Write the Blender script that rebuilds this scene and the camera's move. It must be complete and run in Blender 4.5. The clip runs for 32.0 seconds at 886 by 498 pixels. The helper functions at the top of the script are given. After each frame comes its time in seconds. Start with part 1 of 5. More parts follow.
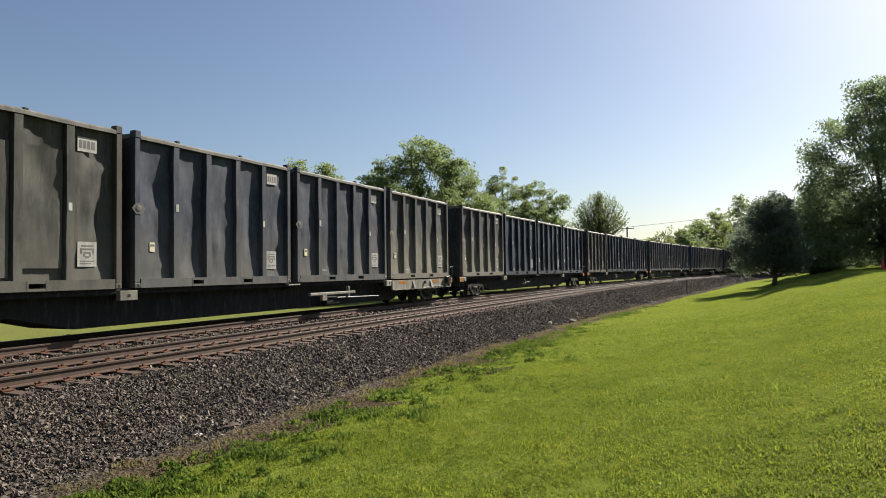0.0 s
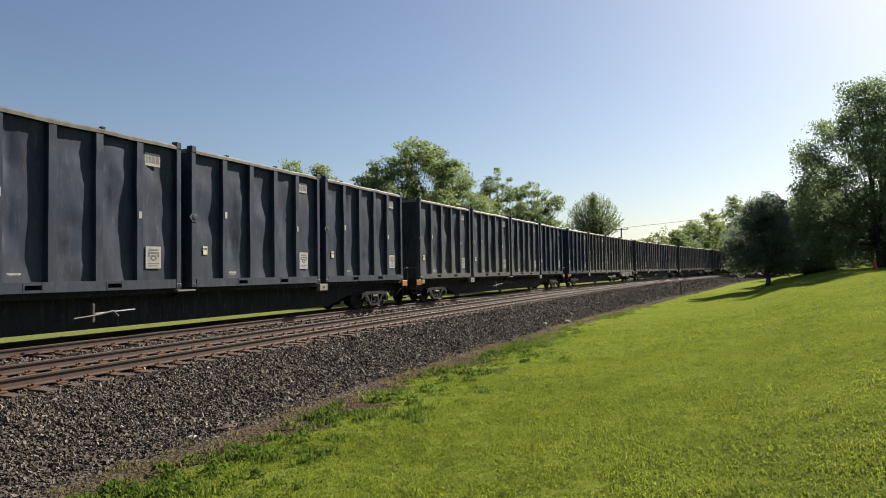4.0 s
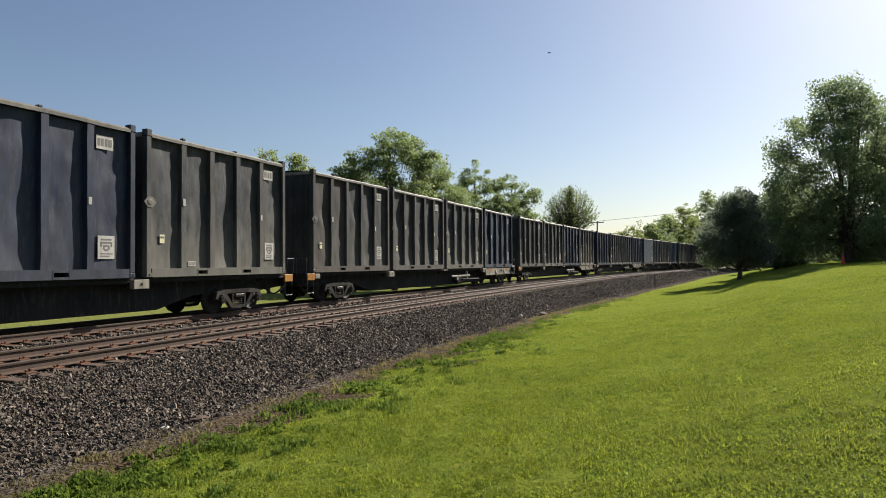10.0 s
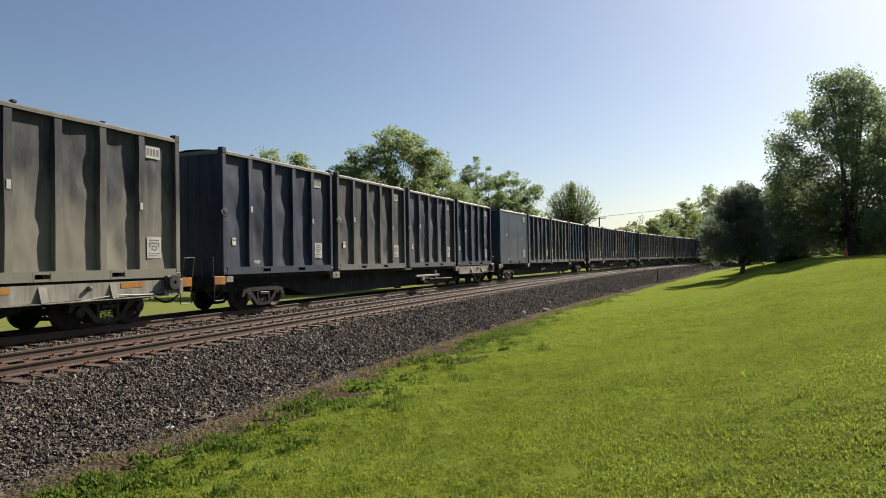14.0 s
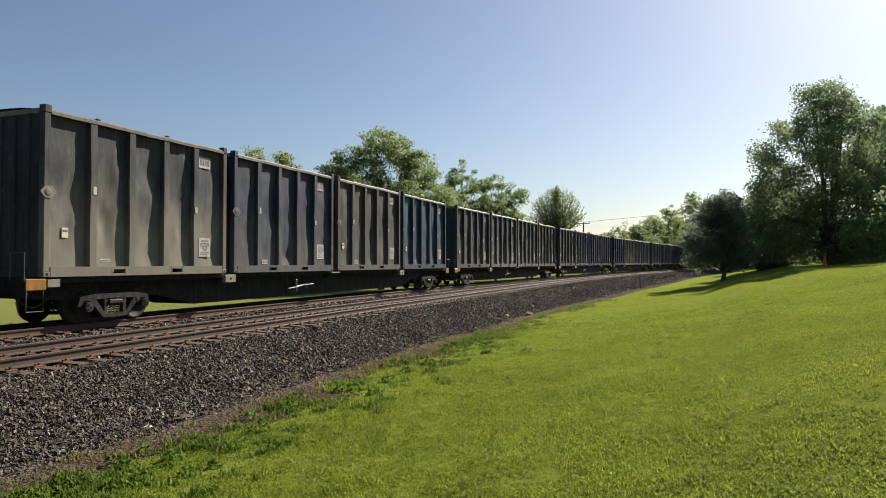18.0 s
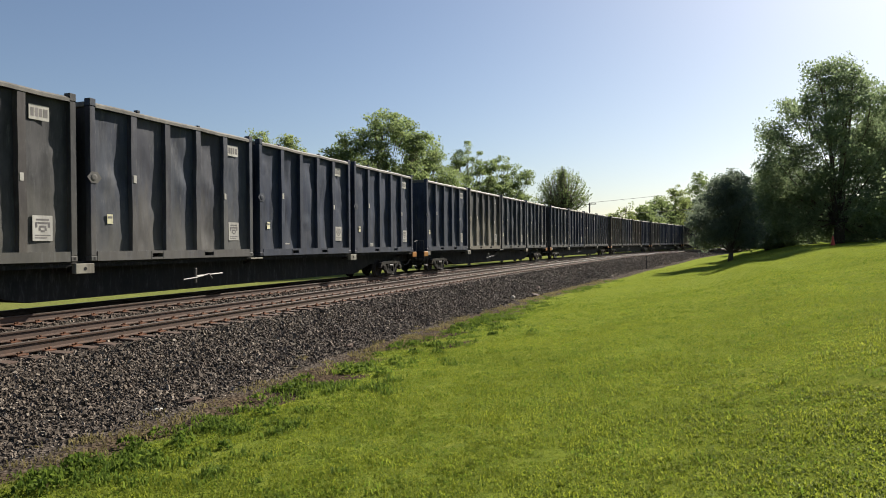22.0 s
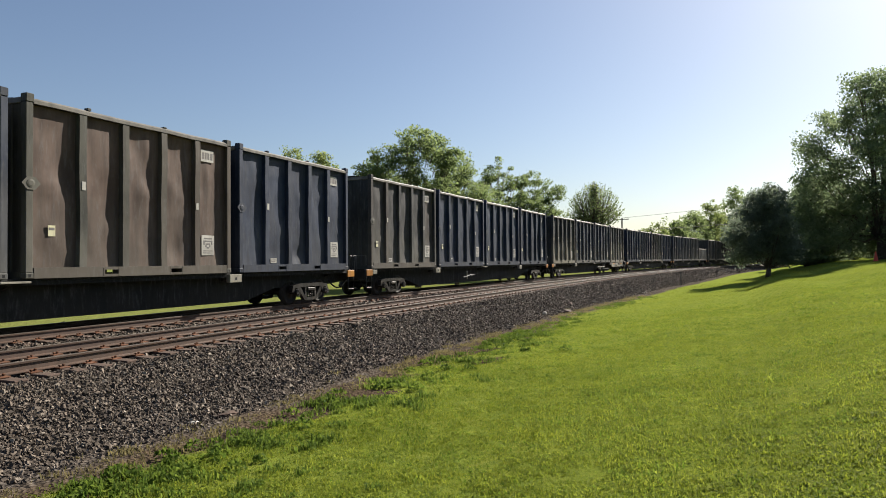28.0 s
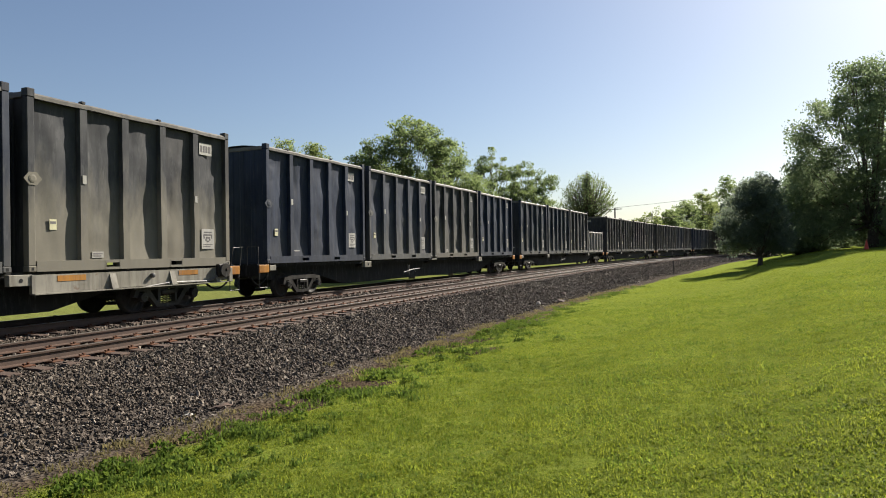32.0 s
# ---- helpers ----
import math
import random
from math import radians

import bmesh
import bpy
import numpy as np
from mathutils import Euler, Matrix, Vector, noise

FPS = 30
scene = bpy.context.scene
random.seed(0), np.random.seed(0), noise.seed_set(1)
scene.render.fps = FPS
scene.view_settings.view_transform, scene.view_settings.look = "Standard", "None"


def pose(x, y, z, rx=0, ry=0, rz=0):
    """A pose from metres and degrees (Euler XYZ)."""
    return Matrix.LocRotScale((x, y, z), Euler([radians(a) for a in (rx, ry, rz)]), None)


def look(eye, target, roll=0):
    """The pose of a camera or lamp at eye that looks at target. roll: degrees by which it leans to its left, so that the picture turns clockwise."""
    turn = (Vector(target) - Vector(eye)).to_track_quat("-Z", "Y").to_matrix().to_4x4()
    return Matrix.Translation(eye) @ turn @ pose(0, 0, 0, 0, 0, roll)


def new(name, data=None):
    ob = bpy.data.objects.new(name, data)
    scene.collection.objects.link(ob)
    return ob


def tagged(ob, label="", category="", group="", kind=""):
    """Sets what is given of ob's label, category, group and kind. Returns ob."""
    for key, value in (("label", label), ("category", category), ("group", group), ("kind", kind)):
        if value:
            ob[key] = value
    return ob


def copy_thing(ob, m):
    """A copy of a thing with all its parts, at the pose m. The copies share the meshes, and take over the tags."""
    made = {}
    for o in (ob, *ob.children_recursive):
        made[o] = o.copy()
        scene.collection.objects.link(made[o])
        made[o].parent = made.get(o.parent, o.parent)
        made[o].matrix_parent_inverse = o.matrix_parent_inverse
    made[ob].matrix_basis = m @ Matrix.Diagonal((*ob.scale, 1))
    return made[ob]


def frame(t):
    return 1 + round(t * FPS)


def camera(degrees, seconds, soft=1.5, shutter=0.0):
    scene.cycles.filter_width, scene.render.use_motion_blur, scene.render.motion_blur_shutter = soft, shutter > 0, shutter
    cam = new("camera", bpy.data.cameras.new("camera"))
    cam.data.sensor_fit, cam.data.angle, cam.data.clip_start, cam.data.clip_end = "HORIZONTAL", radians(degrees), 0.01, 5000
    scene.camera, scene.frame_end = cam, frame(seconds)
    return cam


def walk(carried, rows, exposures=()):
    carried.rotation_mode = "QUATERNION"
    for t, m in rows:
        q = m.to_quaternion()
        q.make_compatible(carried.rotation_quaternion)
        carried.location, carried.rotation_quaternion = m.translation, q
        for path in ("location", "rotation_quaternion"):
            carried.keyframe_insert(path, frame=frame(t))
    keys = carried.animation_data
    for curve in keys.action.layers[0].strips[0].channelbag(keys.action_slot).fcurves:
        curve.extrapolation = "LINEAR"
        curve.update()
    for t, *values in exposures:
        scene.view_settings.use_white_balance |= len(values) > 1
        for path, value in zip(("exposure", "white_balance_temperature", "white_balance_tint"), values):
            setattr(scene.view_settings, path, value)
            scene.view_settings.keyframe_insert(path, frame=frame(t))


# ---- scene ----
cam = camera(67.85, 32.0, soft=1.0, shutter=0.0)

# seconds, yaw, pitch, roll of a hand-held camera that stays on its spot
PATH = [
    (0.0, 0.0, 1.885, 0.755), (0.5, -0.113, 1.903, 0.802), (1.0, -0.144, 1.847, 0.672), (1.5, -0.251, 1.734, 0.621), (2.0, -0.319, 1.718, 0.635),
    (2.5, -0.303, 1.781, 0.835), (3.0, -0.347, 1.924, 0.882), (3.5, -0.396, 2.003, 0.918), (5.5, -0.719, 1.683, 0.594), (6.0, -0.782, 1.605, 0.795),
    (6.5, -0.901, 1.474, 0.746), (7.0, -1.002, 1.429, 0.825), (7.5, -1.068, 1.385, 0.716), (8.0, -1.252, 1.379, 0.865), (8.5, -1.757, 1.41, 1.453),
    (9.0, -2.247, 1.372, 1.218), (9.5, -2.192, 1.373, 0.78), (10.0, -2.461, 1.208, 0.385), (10.5, -2.777, 1.049, 0.57), (11.0, -2.758, 0.945, 0.562),
    (11.5, -2.764, 0.907, 0.68), (12.0, -2.547, 0.84, 0.572), (12.5, -2.311, 0.898, 0.753), (13.0, -2.107, 0.923, 0.681), (13.5, -2.113, 0.892, 1.096),
    (14.0, -2.261, 0.98, 0.989), (14.5, -2.273, 1.144, 1.094), (16.5, -3.494, 1.129, 0.399), (17.0, -3.649, 1.156, 0.31), (17.5, -3.595, 1.199, 0.419),
    (18.0, -3.628, 1.175, 0.009), (18.5, -3.383, 1.186, -0.043), (19.0, -3.261, 1.143, -0.331), (19.5, -3.214, 0.795, -0.548), (20.0, -2.897, 0.744, -0.304),
    (20.5, -2.056, 1.416, -0.472), (21.0, -2.084, 1.457, -0.286), (21.5, -2.684, -0.532, -0.048), (22.0, -3.112, -0.389, 0.459), (22.5, -3.926, -0.288, 0.906),
    (23.0, -2.768, -0.581, 0.615), (23.5, -1.222, -0.78, 0.677), (24.0, -0.868, -1.015, 0.654), (24.5, -0.222, -1.136, 0.436), (25.0, 0.334, -0.988, 0.789),
    (25.5, 0.484, -0.342, 1.265), (27.5, -0.342, 0.903, 0.365), (28.0, -0.458, 0.973, 0.403), (28.5, -0.436, 1.065, 0.549), (29.0, -0.445, 1.018, 0.755),
    (29.5, -0.817, 0.846, 1.136), (30.0, -0.961, 0.437, 0.879), (30.5, -0.918, 0.25, 0.593), (31.0, -0.89, 0.207, 0.614), (31.5, -0.958, 0.23, 0.809),
    (32.0, -1.021, 0.177, 0.768),
]
EYE = 1.533
walk(cam, [(t, pose(-0.03 if t > 26 else 0, 0, EYE, 90 + p, r, y)) for t, y, p, r in PATH],
     [(0, 0.80), (1, 0.74), (3, 0.78), (6, 0.74), (13, 0.74), (18, 0.74), (20, 0.76), (22, 0.77), (24, 0.87), (25, 0.88), (28, 0.87), (32, 0.85)])

# ---------------------------------------------------------------- light
SUN_AZ, SUN_EL = 45.5, 35.5
world = bpy.data.worlds.new("sky")
scene.world = world
world.use_nodes = True
wn = world.node_tree.nodes
sky = wn.new("ShaderNodeTexSky")
sky.sky_type = "NISHITA"
sky.sun_disc = False
sky.sun_elevation, sky.sun_rotation = radians(SUN_EL), radians(SUN_AZ)
sky.air_density, sky.dust_density, sky.ozone_density = 1.0, 1.0, 2.7
wn["Background"].inputs["Strength"].default_value = 0.060
pale = wn.new("ShaderNodeHueSaturation")
pale.inputs["Saturation"].default_value = 0.95
pale.inputs["Hue"].default_value = 0.502
world.node_tree.links.new(sky.outputs[0], pale.inputs["Color"])
world.node_tree.links.new(pale.outputs[0], wn["Background"].inputs["Color"])
sun = new("sun", bpy.data.lights.new("sun", "SUN"))
sun.data.energy, sun.data.angle, sun.data.color = 6.5, radians(0.6), (1.0, 0.92, 0.80)
sa, se = radians(SUN_AZ), radians(SUN_EL)
sun_dir = Vector((math.sin(sa) * math.cos(se), math.cos(sa) * math.cos(se), math.sin(se)))
sun.matrix_world = look(sun_dir * 200, (0, 0, 0))

# ---------------------------------------------------------------- plan of the railway
# s: metres along the near rail, w: metres from that rail towards the lawn; z = 0 is the top of the rail
PSI, D0, KURVE, S0, S1 = radians(23.548), 10.154, 0.001506, 17.02, 262.0
TRAIN_W, NEAR_W = -4.84, -0.753


def plan(s, w=0.0):
    """x, y and heading of the place s, w."""
    u, v = min(s, S0), min(max(s - S0, 0.0), S1 - S0)
    h = PSI + KURVE * v
    x = -D0 * math.cos(PSI) + u * math.sin(PSI) + (math.cos(PSI) - math.cos(h)) / KURVE
    y = D0 * math.sin(PSI) + u * math.cos(PSI) + (math.sin(h) - math.sin(PSI)) / KURVE
    e = max(s - S1, 0.0)
    return x + e * math.sin(h) + w * math.cos(h), y + e * math.cos(h) - w * math.sin(h), h


def on_track(s, w=0.0, z=0.0):
    """Pose on the track: x runs along it, y away from the lawn."""
    x, y, h = plan(s, w)
    return pose(x, y, z, 0, 0, 90 - math.degrees(h))


PROFILE = [(-900, -1.0), (-60, -1.0), (-14, -0.85), (-10.5, -0.75), (-8.6, -0.62), (-7.2, -0.225), (-2.6, -0.225), (-2.4, -0.225), (0.75, -0.235), (2.2, -0.46), (3.4, -0.66), (4.4, -0.62),
           (7.0, -0.42), (10.0, -0.09), (13.0, 0.55), (17.0, 1.25), (25.0, 1.8), (60.0, 2.4), (400.0, 3.0)]


def ground_z(s, w):
    at_w = w
    if w > 2.2:
        w -= widening(s) * min((w - 2.2) / 2, 1) * min(max((13.5 - w) / 7, 0), 1)
    for (a, za), (b, zb) in zip(PROFILE, PROFILE[1:]):
        if w <= b:
            f = (w - a) / (b - a)
            f = f * f * (3 - 2 * f) if w > 4.4 else f
            base = za + (zb - za) * f
            break
    lawn = min(max((w - 4.2) / 2, 0), 1)
    x, y, _ = plan(s, at_w)
    return base + lawn * 0.05 * noise.noise((x * 0.16, y * 0.16, 3.1)) + 0.02 * noise.noise((x * 0.9, y * 0.9, 7.7))


def plan_of(x, y):
    """s and w of a place x, y."""
    s = x * math.sin(PSI) + y * math.cos(PSI)
    w = 0.0
    for _ in range(12):
        px, py, h = plan(s, w)
        dx, dy = x - px, y - py
        s += dx * math.sin(h) + dy * math.cos(h)
        w += dx * math.cos(h) - dy * math.sin(h)
    return s, w


def widening(s):
    """The ballast spreads as the lawn draws back from the bend."""
    return 2.3 * min(max((s - 18) / 47, 0), 1)


def edge_w(s):
    """Where the ballast ends and the lawn begins."""
    return 4.35 + 0.35 * noise.noise((s * 0.21, 1.7, 0)) + widening(s)



def grass_w(s, x, y):
    """Where the turf begins: an uneven edge with bare tongues near the camera."""
    near = min(max((24 - s) / 10, 0), 1)
    return edge_w(s) + 0.35 + near * (0.8 * noise.noise((x * 0.9, y * 0.9, 1.1)) + 3.2 * max(0, noise.noise((x * 0.62, y * 0.62, 6.6)) - 0.10))

# ---------------------------------------------------------------- materials


def material(name, rough=0.7, metal=0.0, spec=0.5):
    m = bpy.data.materials.new(name)
    m.use_nodes = True
    n, l = m.node_tree.nodes, m.node_tree.links
    b = n["Principled BSDF"]
    b.inputs["Roughness"].default_value = rough
    b.inputs["Metallic"].default_value = metal
    b.inputs["Specular IOR Level"].default_value = spec
    return m, n, l, b


def coords(n, l, scale=(1, 1, 1), kind="Object"):
    tc, mp = n.new("ShaderNodeTexCoord"), n.new("ShaderNodeMapping")
    mp.inputs["Scale"].default_value = scale
    l.new(tc.outputs[kind], mp.inputs["Vector"])
    return mp.outputs[0]


def noise_node(n, l, vec, scale, detail=5, rough=0.6, shift=None):
    t = n.new("ShaderNodeTexNoise")
    t.inputs["Scale"].default_value, t.inputs["Detail"].default_value, t.inputs["Roughness"].default_value = scale, detail, rough
    if shift is not None:
        t.noise_dimensions = "4D"
        l.new(shift, t.inputs["W"])
    l.new(vec, t.inputs["Vector"])
    return t.outputs["Fac"]


def ramp(n, l, fac, stops):
    r = n.new("ShaderNodeValToRGB")
    el = r.color_ramp.elements
    while len(el) < len(stops):
        el.new(0.5)
    for e, (p, c) in zip(el, stops):
        e.position = p
        e.color = (*c, 1) if isinstance(c, tuple) else (c, c, c, 1)
    l.new(fac, r.inputs[0])
    return r.outputs[0]


def mix(n, l, fac, a, b, how="MIX"):
    m = n.new("ShaderNodeMix")
    m.data_type, m.blend_type = "RGBA", how
    for sock, v in ((m.inputs[0], fac), (m.inputs[6], a), (m.inputs[7], b)):
        if isinstance(v, bpy.types.NodeSocket):
            l.new(v, sock)
        elif isinstance(v, tuple):
            sock.default_value = (*v, 1)
        else:
            sock.default_value = v
    return m.outputs[2]


def bump(n, l, b, height, strength=0.3, dist=0.02):
    u = n.new("ShaderNodeBump")
    u.inputs["Strength"].default_value, u.inputs["Distance"].default_value = strength, dist
    l.new(height, u.inputs["Height"])
    l.new(u.outputs[0], b.inputs["Normal"])


def rnd(n, scale=1.0):
    """A number of its own for each object."""
    o = n.new("ShaderNodeObjectInfo")
    m = n.new("ShaderNodeMath")
    m.operation = "MULTIPLY"
    m.inputs[1].default_value = scale
    n.id_data.links.new(o.outputs["Random"], m.inputs[0])
    return m.outputs[0]


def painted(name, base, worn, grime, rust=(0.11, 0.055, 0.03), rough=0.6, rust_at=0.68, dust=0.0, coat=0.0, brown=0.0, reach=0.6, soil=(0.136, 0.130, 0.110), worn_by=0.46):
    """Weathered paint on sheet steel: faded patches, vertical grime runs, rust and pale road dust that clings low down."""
    m, n, l, b = material(name, rough, 0.0, 0.18)
    b.inputs["Coat Weight"].default_value, b.inputs["Coat Roughness"].default_value = coat, 0.32
    w = rnd(n, 40.0)
    v = coords(n, l)
    vs = coords(n, l, (2.0, 2.0, 0.25))
    big = noise_node(n, l, v, 0.9, 4, 0.6, w)
    runs = noise_node(n, l, vs, 2.2, 6, 0.65, w)
    fine = noise_node(n, l, v, 26, 4, 0.7, w)
    c = mix(n, l, ramp(n, l, big, [(0.40, 0.0), (0.60, 1.0)]), base, worn)
    c = mix(n, l, ramp(n, l, runs, [(0.44, 0.0), (0.62, 0.6)]), c, grime)
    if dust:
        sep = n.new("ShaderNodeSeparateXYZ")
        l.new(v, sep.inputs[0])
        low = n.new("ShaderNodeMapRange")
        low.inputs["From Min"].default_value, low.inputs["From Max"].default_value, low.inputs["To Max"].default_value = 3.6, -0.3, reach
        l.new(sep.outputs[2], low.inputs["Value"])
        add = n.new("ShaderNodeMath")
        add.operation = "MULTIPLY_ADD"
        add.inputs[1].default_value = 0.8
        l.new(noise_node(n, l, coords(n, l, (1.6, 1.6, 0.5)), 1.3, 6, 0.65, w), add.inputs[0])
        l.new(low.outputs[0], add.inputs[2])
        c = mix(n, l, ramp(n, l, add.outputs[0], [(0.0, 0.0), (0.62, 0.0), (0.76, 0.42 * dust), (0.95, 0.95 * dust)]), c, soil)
    if brown:
        c = mix(n, l, ramp(n, l, rnd(n), [(0.70, 0.0), (0.80, brown)]), c, (0.070, 0.049, 0.037))
    c = mix(n, l, ramp(n, l, noise_node(n, l, v, 2.6, 8, 0.75, w), [(rust_at, 0.0), (rust_at + 0.08, 0.8)]), c, rust)
    scuff = noise_node(n, l, coords(n, l, (5.0, 5.0, 0.9)), 2.0, 7, 0.8, w)
    c = mix(n, l, ramp(n, l, scuff, [(0.52, 0.0), (0.60, 0.35 * worn_by), (0.70, worn_by)]), c, (0.15, 0.152, 0.152))
    c = mix(n, l, ramp(n, l, fine, [(0.3, 0.12), (0.7, 0.0)]), c, (0.02, 0.02, 0.02))
    l.new(c, b.inputs["Base Color"])
    l.new(ramp(n, l, fine, [(0.3, rough - 0.10), (0.75, rough + 0.12)]), b.inputs["Roughness"])
    bump(n, l, b, noise_node(n, l, coords(n, l, (1.7, 1.7, 0.8)), 1.3, 2, 0.4, w), 0.35, 0.07)
    return m


PAINT = {
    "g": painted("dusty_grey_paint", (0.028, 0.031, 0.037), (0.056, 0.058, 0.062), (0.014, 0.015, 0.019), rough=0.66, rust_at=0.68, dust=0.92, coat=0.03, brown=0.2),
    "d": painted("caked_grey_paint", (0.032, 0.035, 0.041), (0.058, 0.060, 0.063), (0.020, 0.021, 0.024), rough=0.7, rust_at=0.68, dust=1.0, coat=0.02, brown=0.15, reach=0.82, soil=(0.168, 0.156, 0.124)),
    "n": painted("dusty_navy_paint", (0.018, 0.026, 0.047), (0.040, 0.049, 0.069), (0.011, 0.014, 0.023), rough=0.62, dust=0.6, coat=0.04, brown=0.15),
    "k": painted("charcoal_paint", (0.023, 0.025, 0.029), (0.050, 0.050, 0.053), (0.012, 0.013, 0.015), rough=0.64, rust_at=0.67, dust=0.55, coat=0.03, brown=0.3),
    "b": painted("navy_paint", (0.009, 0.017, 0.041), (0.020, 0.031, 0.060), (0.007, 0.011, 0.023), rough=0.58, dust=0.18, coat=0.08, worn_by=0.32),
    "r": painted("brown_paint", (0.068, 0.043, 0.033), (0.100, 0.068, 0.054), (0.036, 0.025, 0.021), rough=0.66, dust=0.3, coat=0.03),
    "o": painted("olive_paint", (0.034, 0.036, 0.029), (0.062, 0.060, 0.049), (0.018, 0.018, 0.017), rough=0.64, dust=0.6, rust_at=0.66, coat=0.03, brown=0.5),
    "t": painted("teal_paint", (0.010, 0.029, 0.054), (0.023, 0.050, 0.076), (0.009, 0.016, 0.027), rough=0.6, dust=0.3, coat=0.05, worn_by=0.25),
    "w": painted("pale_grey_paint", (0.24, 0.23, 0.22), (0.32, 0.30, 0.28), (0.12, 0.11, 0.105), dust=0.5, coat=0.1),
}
M_SILL = painted("black_car_paint", (0.010, 0.011, 0.012), (0.018, 0.018, 0.018), (0.022, 0.021, 0.019), rough=0.8)
M_END = painted("dark_end_paint", (0.020, 0.022, 0.027), (0.034, 0.036, 0.041), (0.012, 0.013, 0.016), rough=0.66, dust=0.3)
M_LIGHT = painted("light_grey_car_paint", (0.200, 0.190, 0.155), (0.26, 0.245, 0.205), (0.075, 0.066, 0.055), rust_at=0.60)
M_CAST = painted("cast_steel", (0.022, 0.020, 0.019), (0.050, 0.046, 0.042), (0.012, 0.011, 0.010), rough=0.42, rust_at=0.6)
M_WHEEL = painted("oily_wheel", (0.022, 0.019, 0.017), (0.038, 0.033, 0.029), (0.014, 0.012, 0.011), rough=0.7)
M_ORANGE = painted("orange_reflector", (0.31, 0.13, 0.022), (0.36, 0.17, 0.035), (0.14, 0.065, 0.025), rough=0.5, rust_at=0.66)
M_WHITE = painted("white_plate", (0.36, 0.35, 0.32), (0.43, 0.42, 0.39), (0.22, 0.21, 0.19), rough=0.5, rust_at=0.75)
M_RAILTOP = painted("dusty_rim", (0.105, 0.098, 0.086), (0.165, 0.153, 0.135), (0.055, 0.050, 0.044), rough=0.55, rust_at=0.64, coat=0.15)
M_TARP = painted("dusty_lid", (0.40, 0.39, 0.37), (0.50, 0.48, 0.45), (0.22, 0.2, 0.18), rough=0.4)
M_PIPE = painted("bare_pipe", (0.075, 0.072, 0.07), (0.12, 0.115, 0.11), (0.08, 0.07, 0.06), rough=0.45)
M_MARK = painted("dark_marking", (0.13, 0.12, 0.12), (0.17, 0.16, 0.16), (0.08, 0.08, 0.08))
M_YELLOW = painted("pale_yellow_sticker", (0.58, 0.56, 0.36), (0.62, 0.60, 0.42), (0.4, 0.37, 0.25))


def rail_material():
    m, n, l, b = material("rusty_rail", 0.62)
    v = coords(n, l, (0.4, 2, 2))
    c = mix(n, l, ramp(n, l, noise_node(n, l, v, 3, 6), [(0.3, 0.0), (0.7, 1.0)]), (0.038, 0.020, 0.012), (0.070, 0.036, 0.022))
    c = mix(n, l, ramp(n, l, noise_node(n, l, v, 30, 4), [(0.45, 0.0), (0.75, 0.7)]), c, (0.058, 0.036, 0.025))
    l.new(c, b.inputs["Base Color"])
    bump(n, l, b, noise_node(n, l, v, 40, 4), 0.2, 0.004)
    return m


def head_material():
    m, n, l, b = material("worn_rail_head", 0.46, 0.0, 0.4)
    v = coords(n, l, (0.3, 4, 1))
    l.new(mix(n, l, noise_node(n, l, v, 5, 5), (0.050, 0.040, 0.032), (0.095, 0.078, 0.063)), b.inputs["Base Color"])
    return m


def wood_material():
    m, n, l, b = material("weathered_tie", 0.9)
    v = coords(n, l, (14, 1, 14))
    w = rnd(n, 30)
    c = ramp(n, l, noise_node(n, l, v, 2.5, 6, 0.6, w), [(0.3, (0.034, 0.020, 0.014)), (0.7, (0.085, 0.050, 0.034))])
    l.new(c, b.inputs["Base Color"])
    bump(n, l, b, noise_node(n, l, v, 4, 5, 0.6, w), 0.5, 0.01)
    return m


def stone_material():
    m, n, l, b = material("ballast_stone", 0.85, 0, 0.3)
    g = n.new("ShaderNodeNewGeometry")
    v = coords(n, l)
    c = ramp(n, l, g.outputs["Random Per Island"], [(0.0, (0.026, 0.022, 0.017)), (0.40, (0.046, 0.036, 0.029)), (0.66, (0.084, 0.067, 0.053)), (0.90, (0.168, 0.138, 0.111)), (1.0, (0.27, 0.235, 0.195))])
    c = mix(n, l, ramp(n, l, noise_node(n, l, v, 22, 4), [(0.4, 0.0), (0.7, 0.5)]), c, (0.085, 0.06, 0.041))
    c = mix(n, l, ramp(n, l, noise_node(n, l, v, 0.7, 4), [(0.48, 0.0), (0.70, 0.28)]), c, (0.13, 0.104, 0.076))
    l.new(c, b.inputs["Base Color"])
    return m


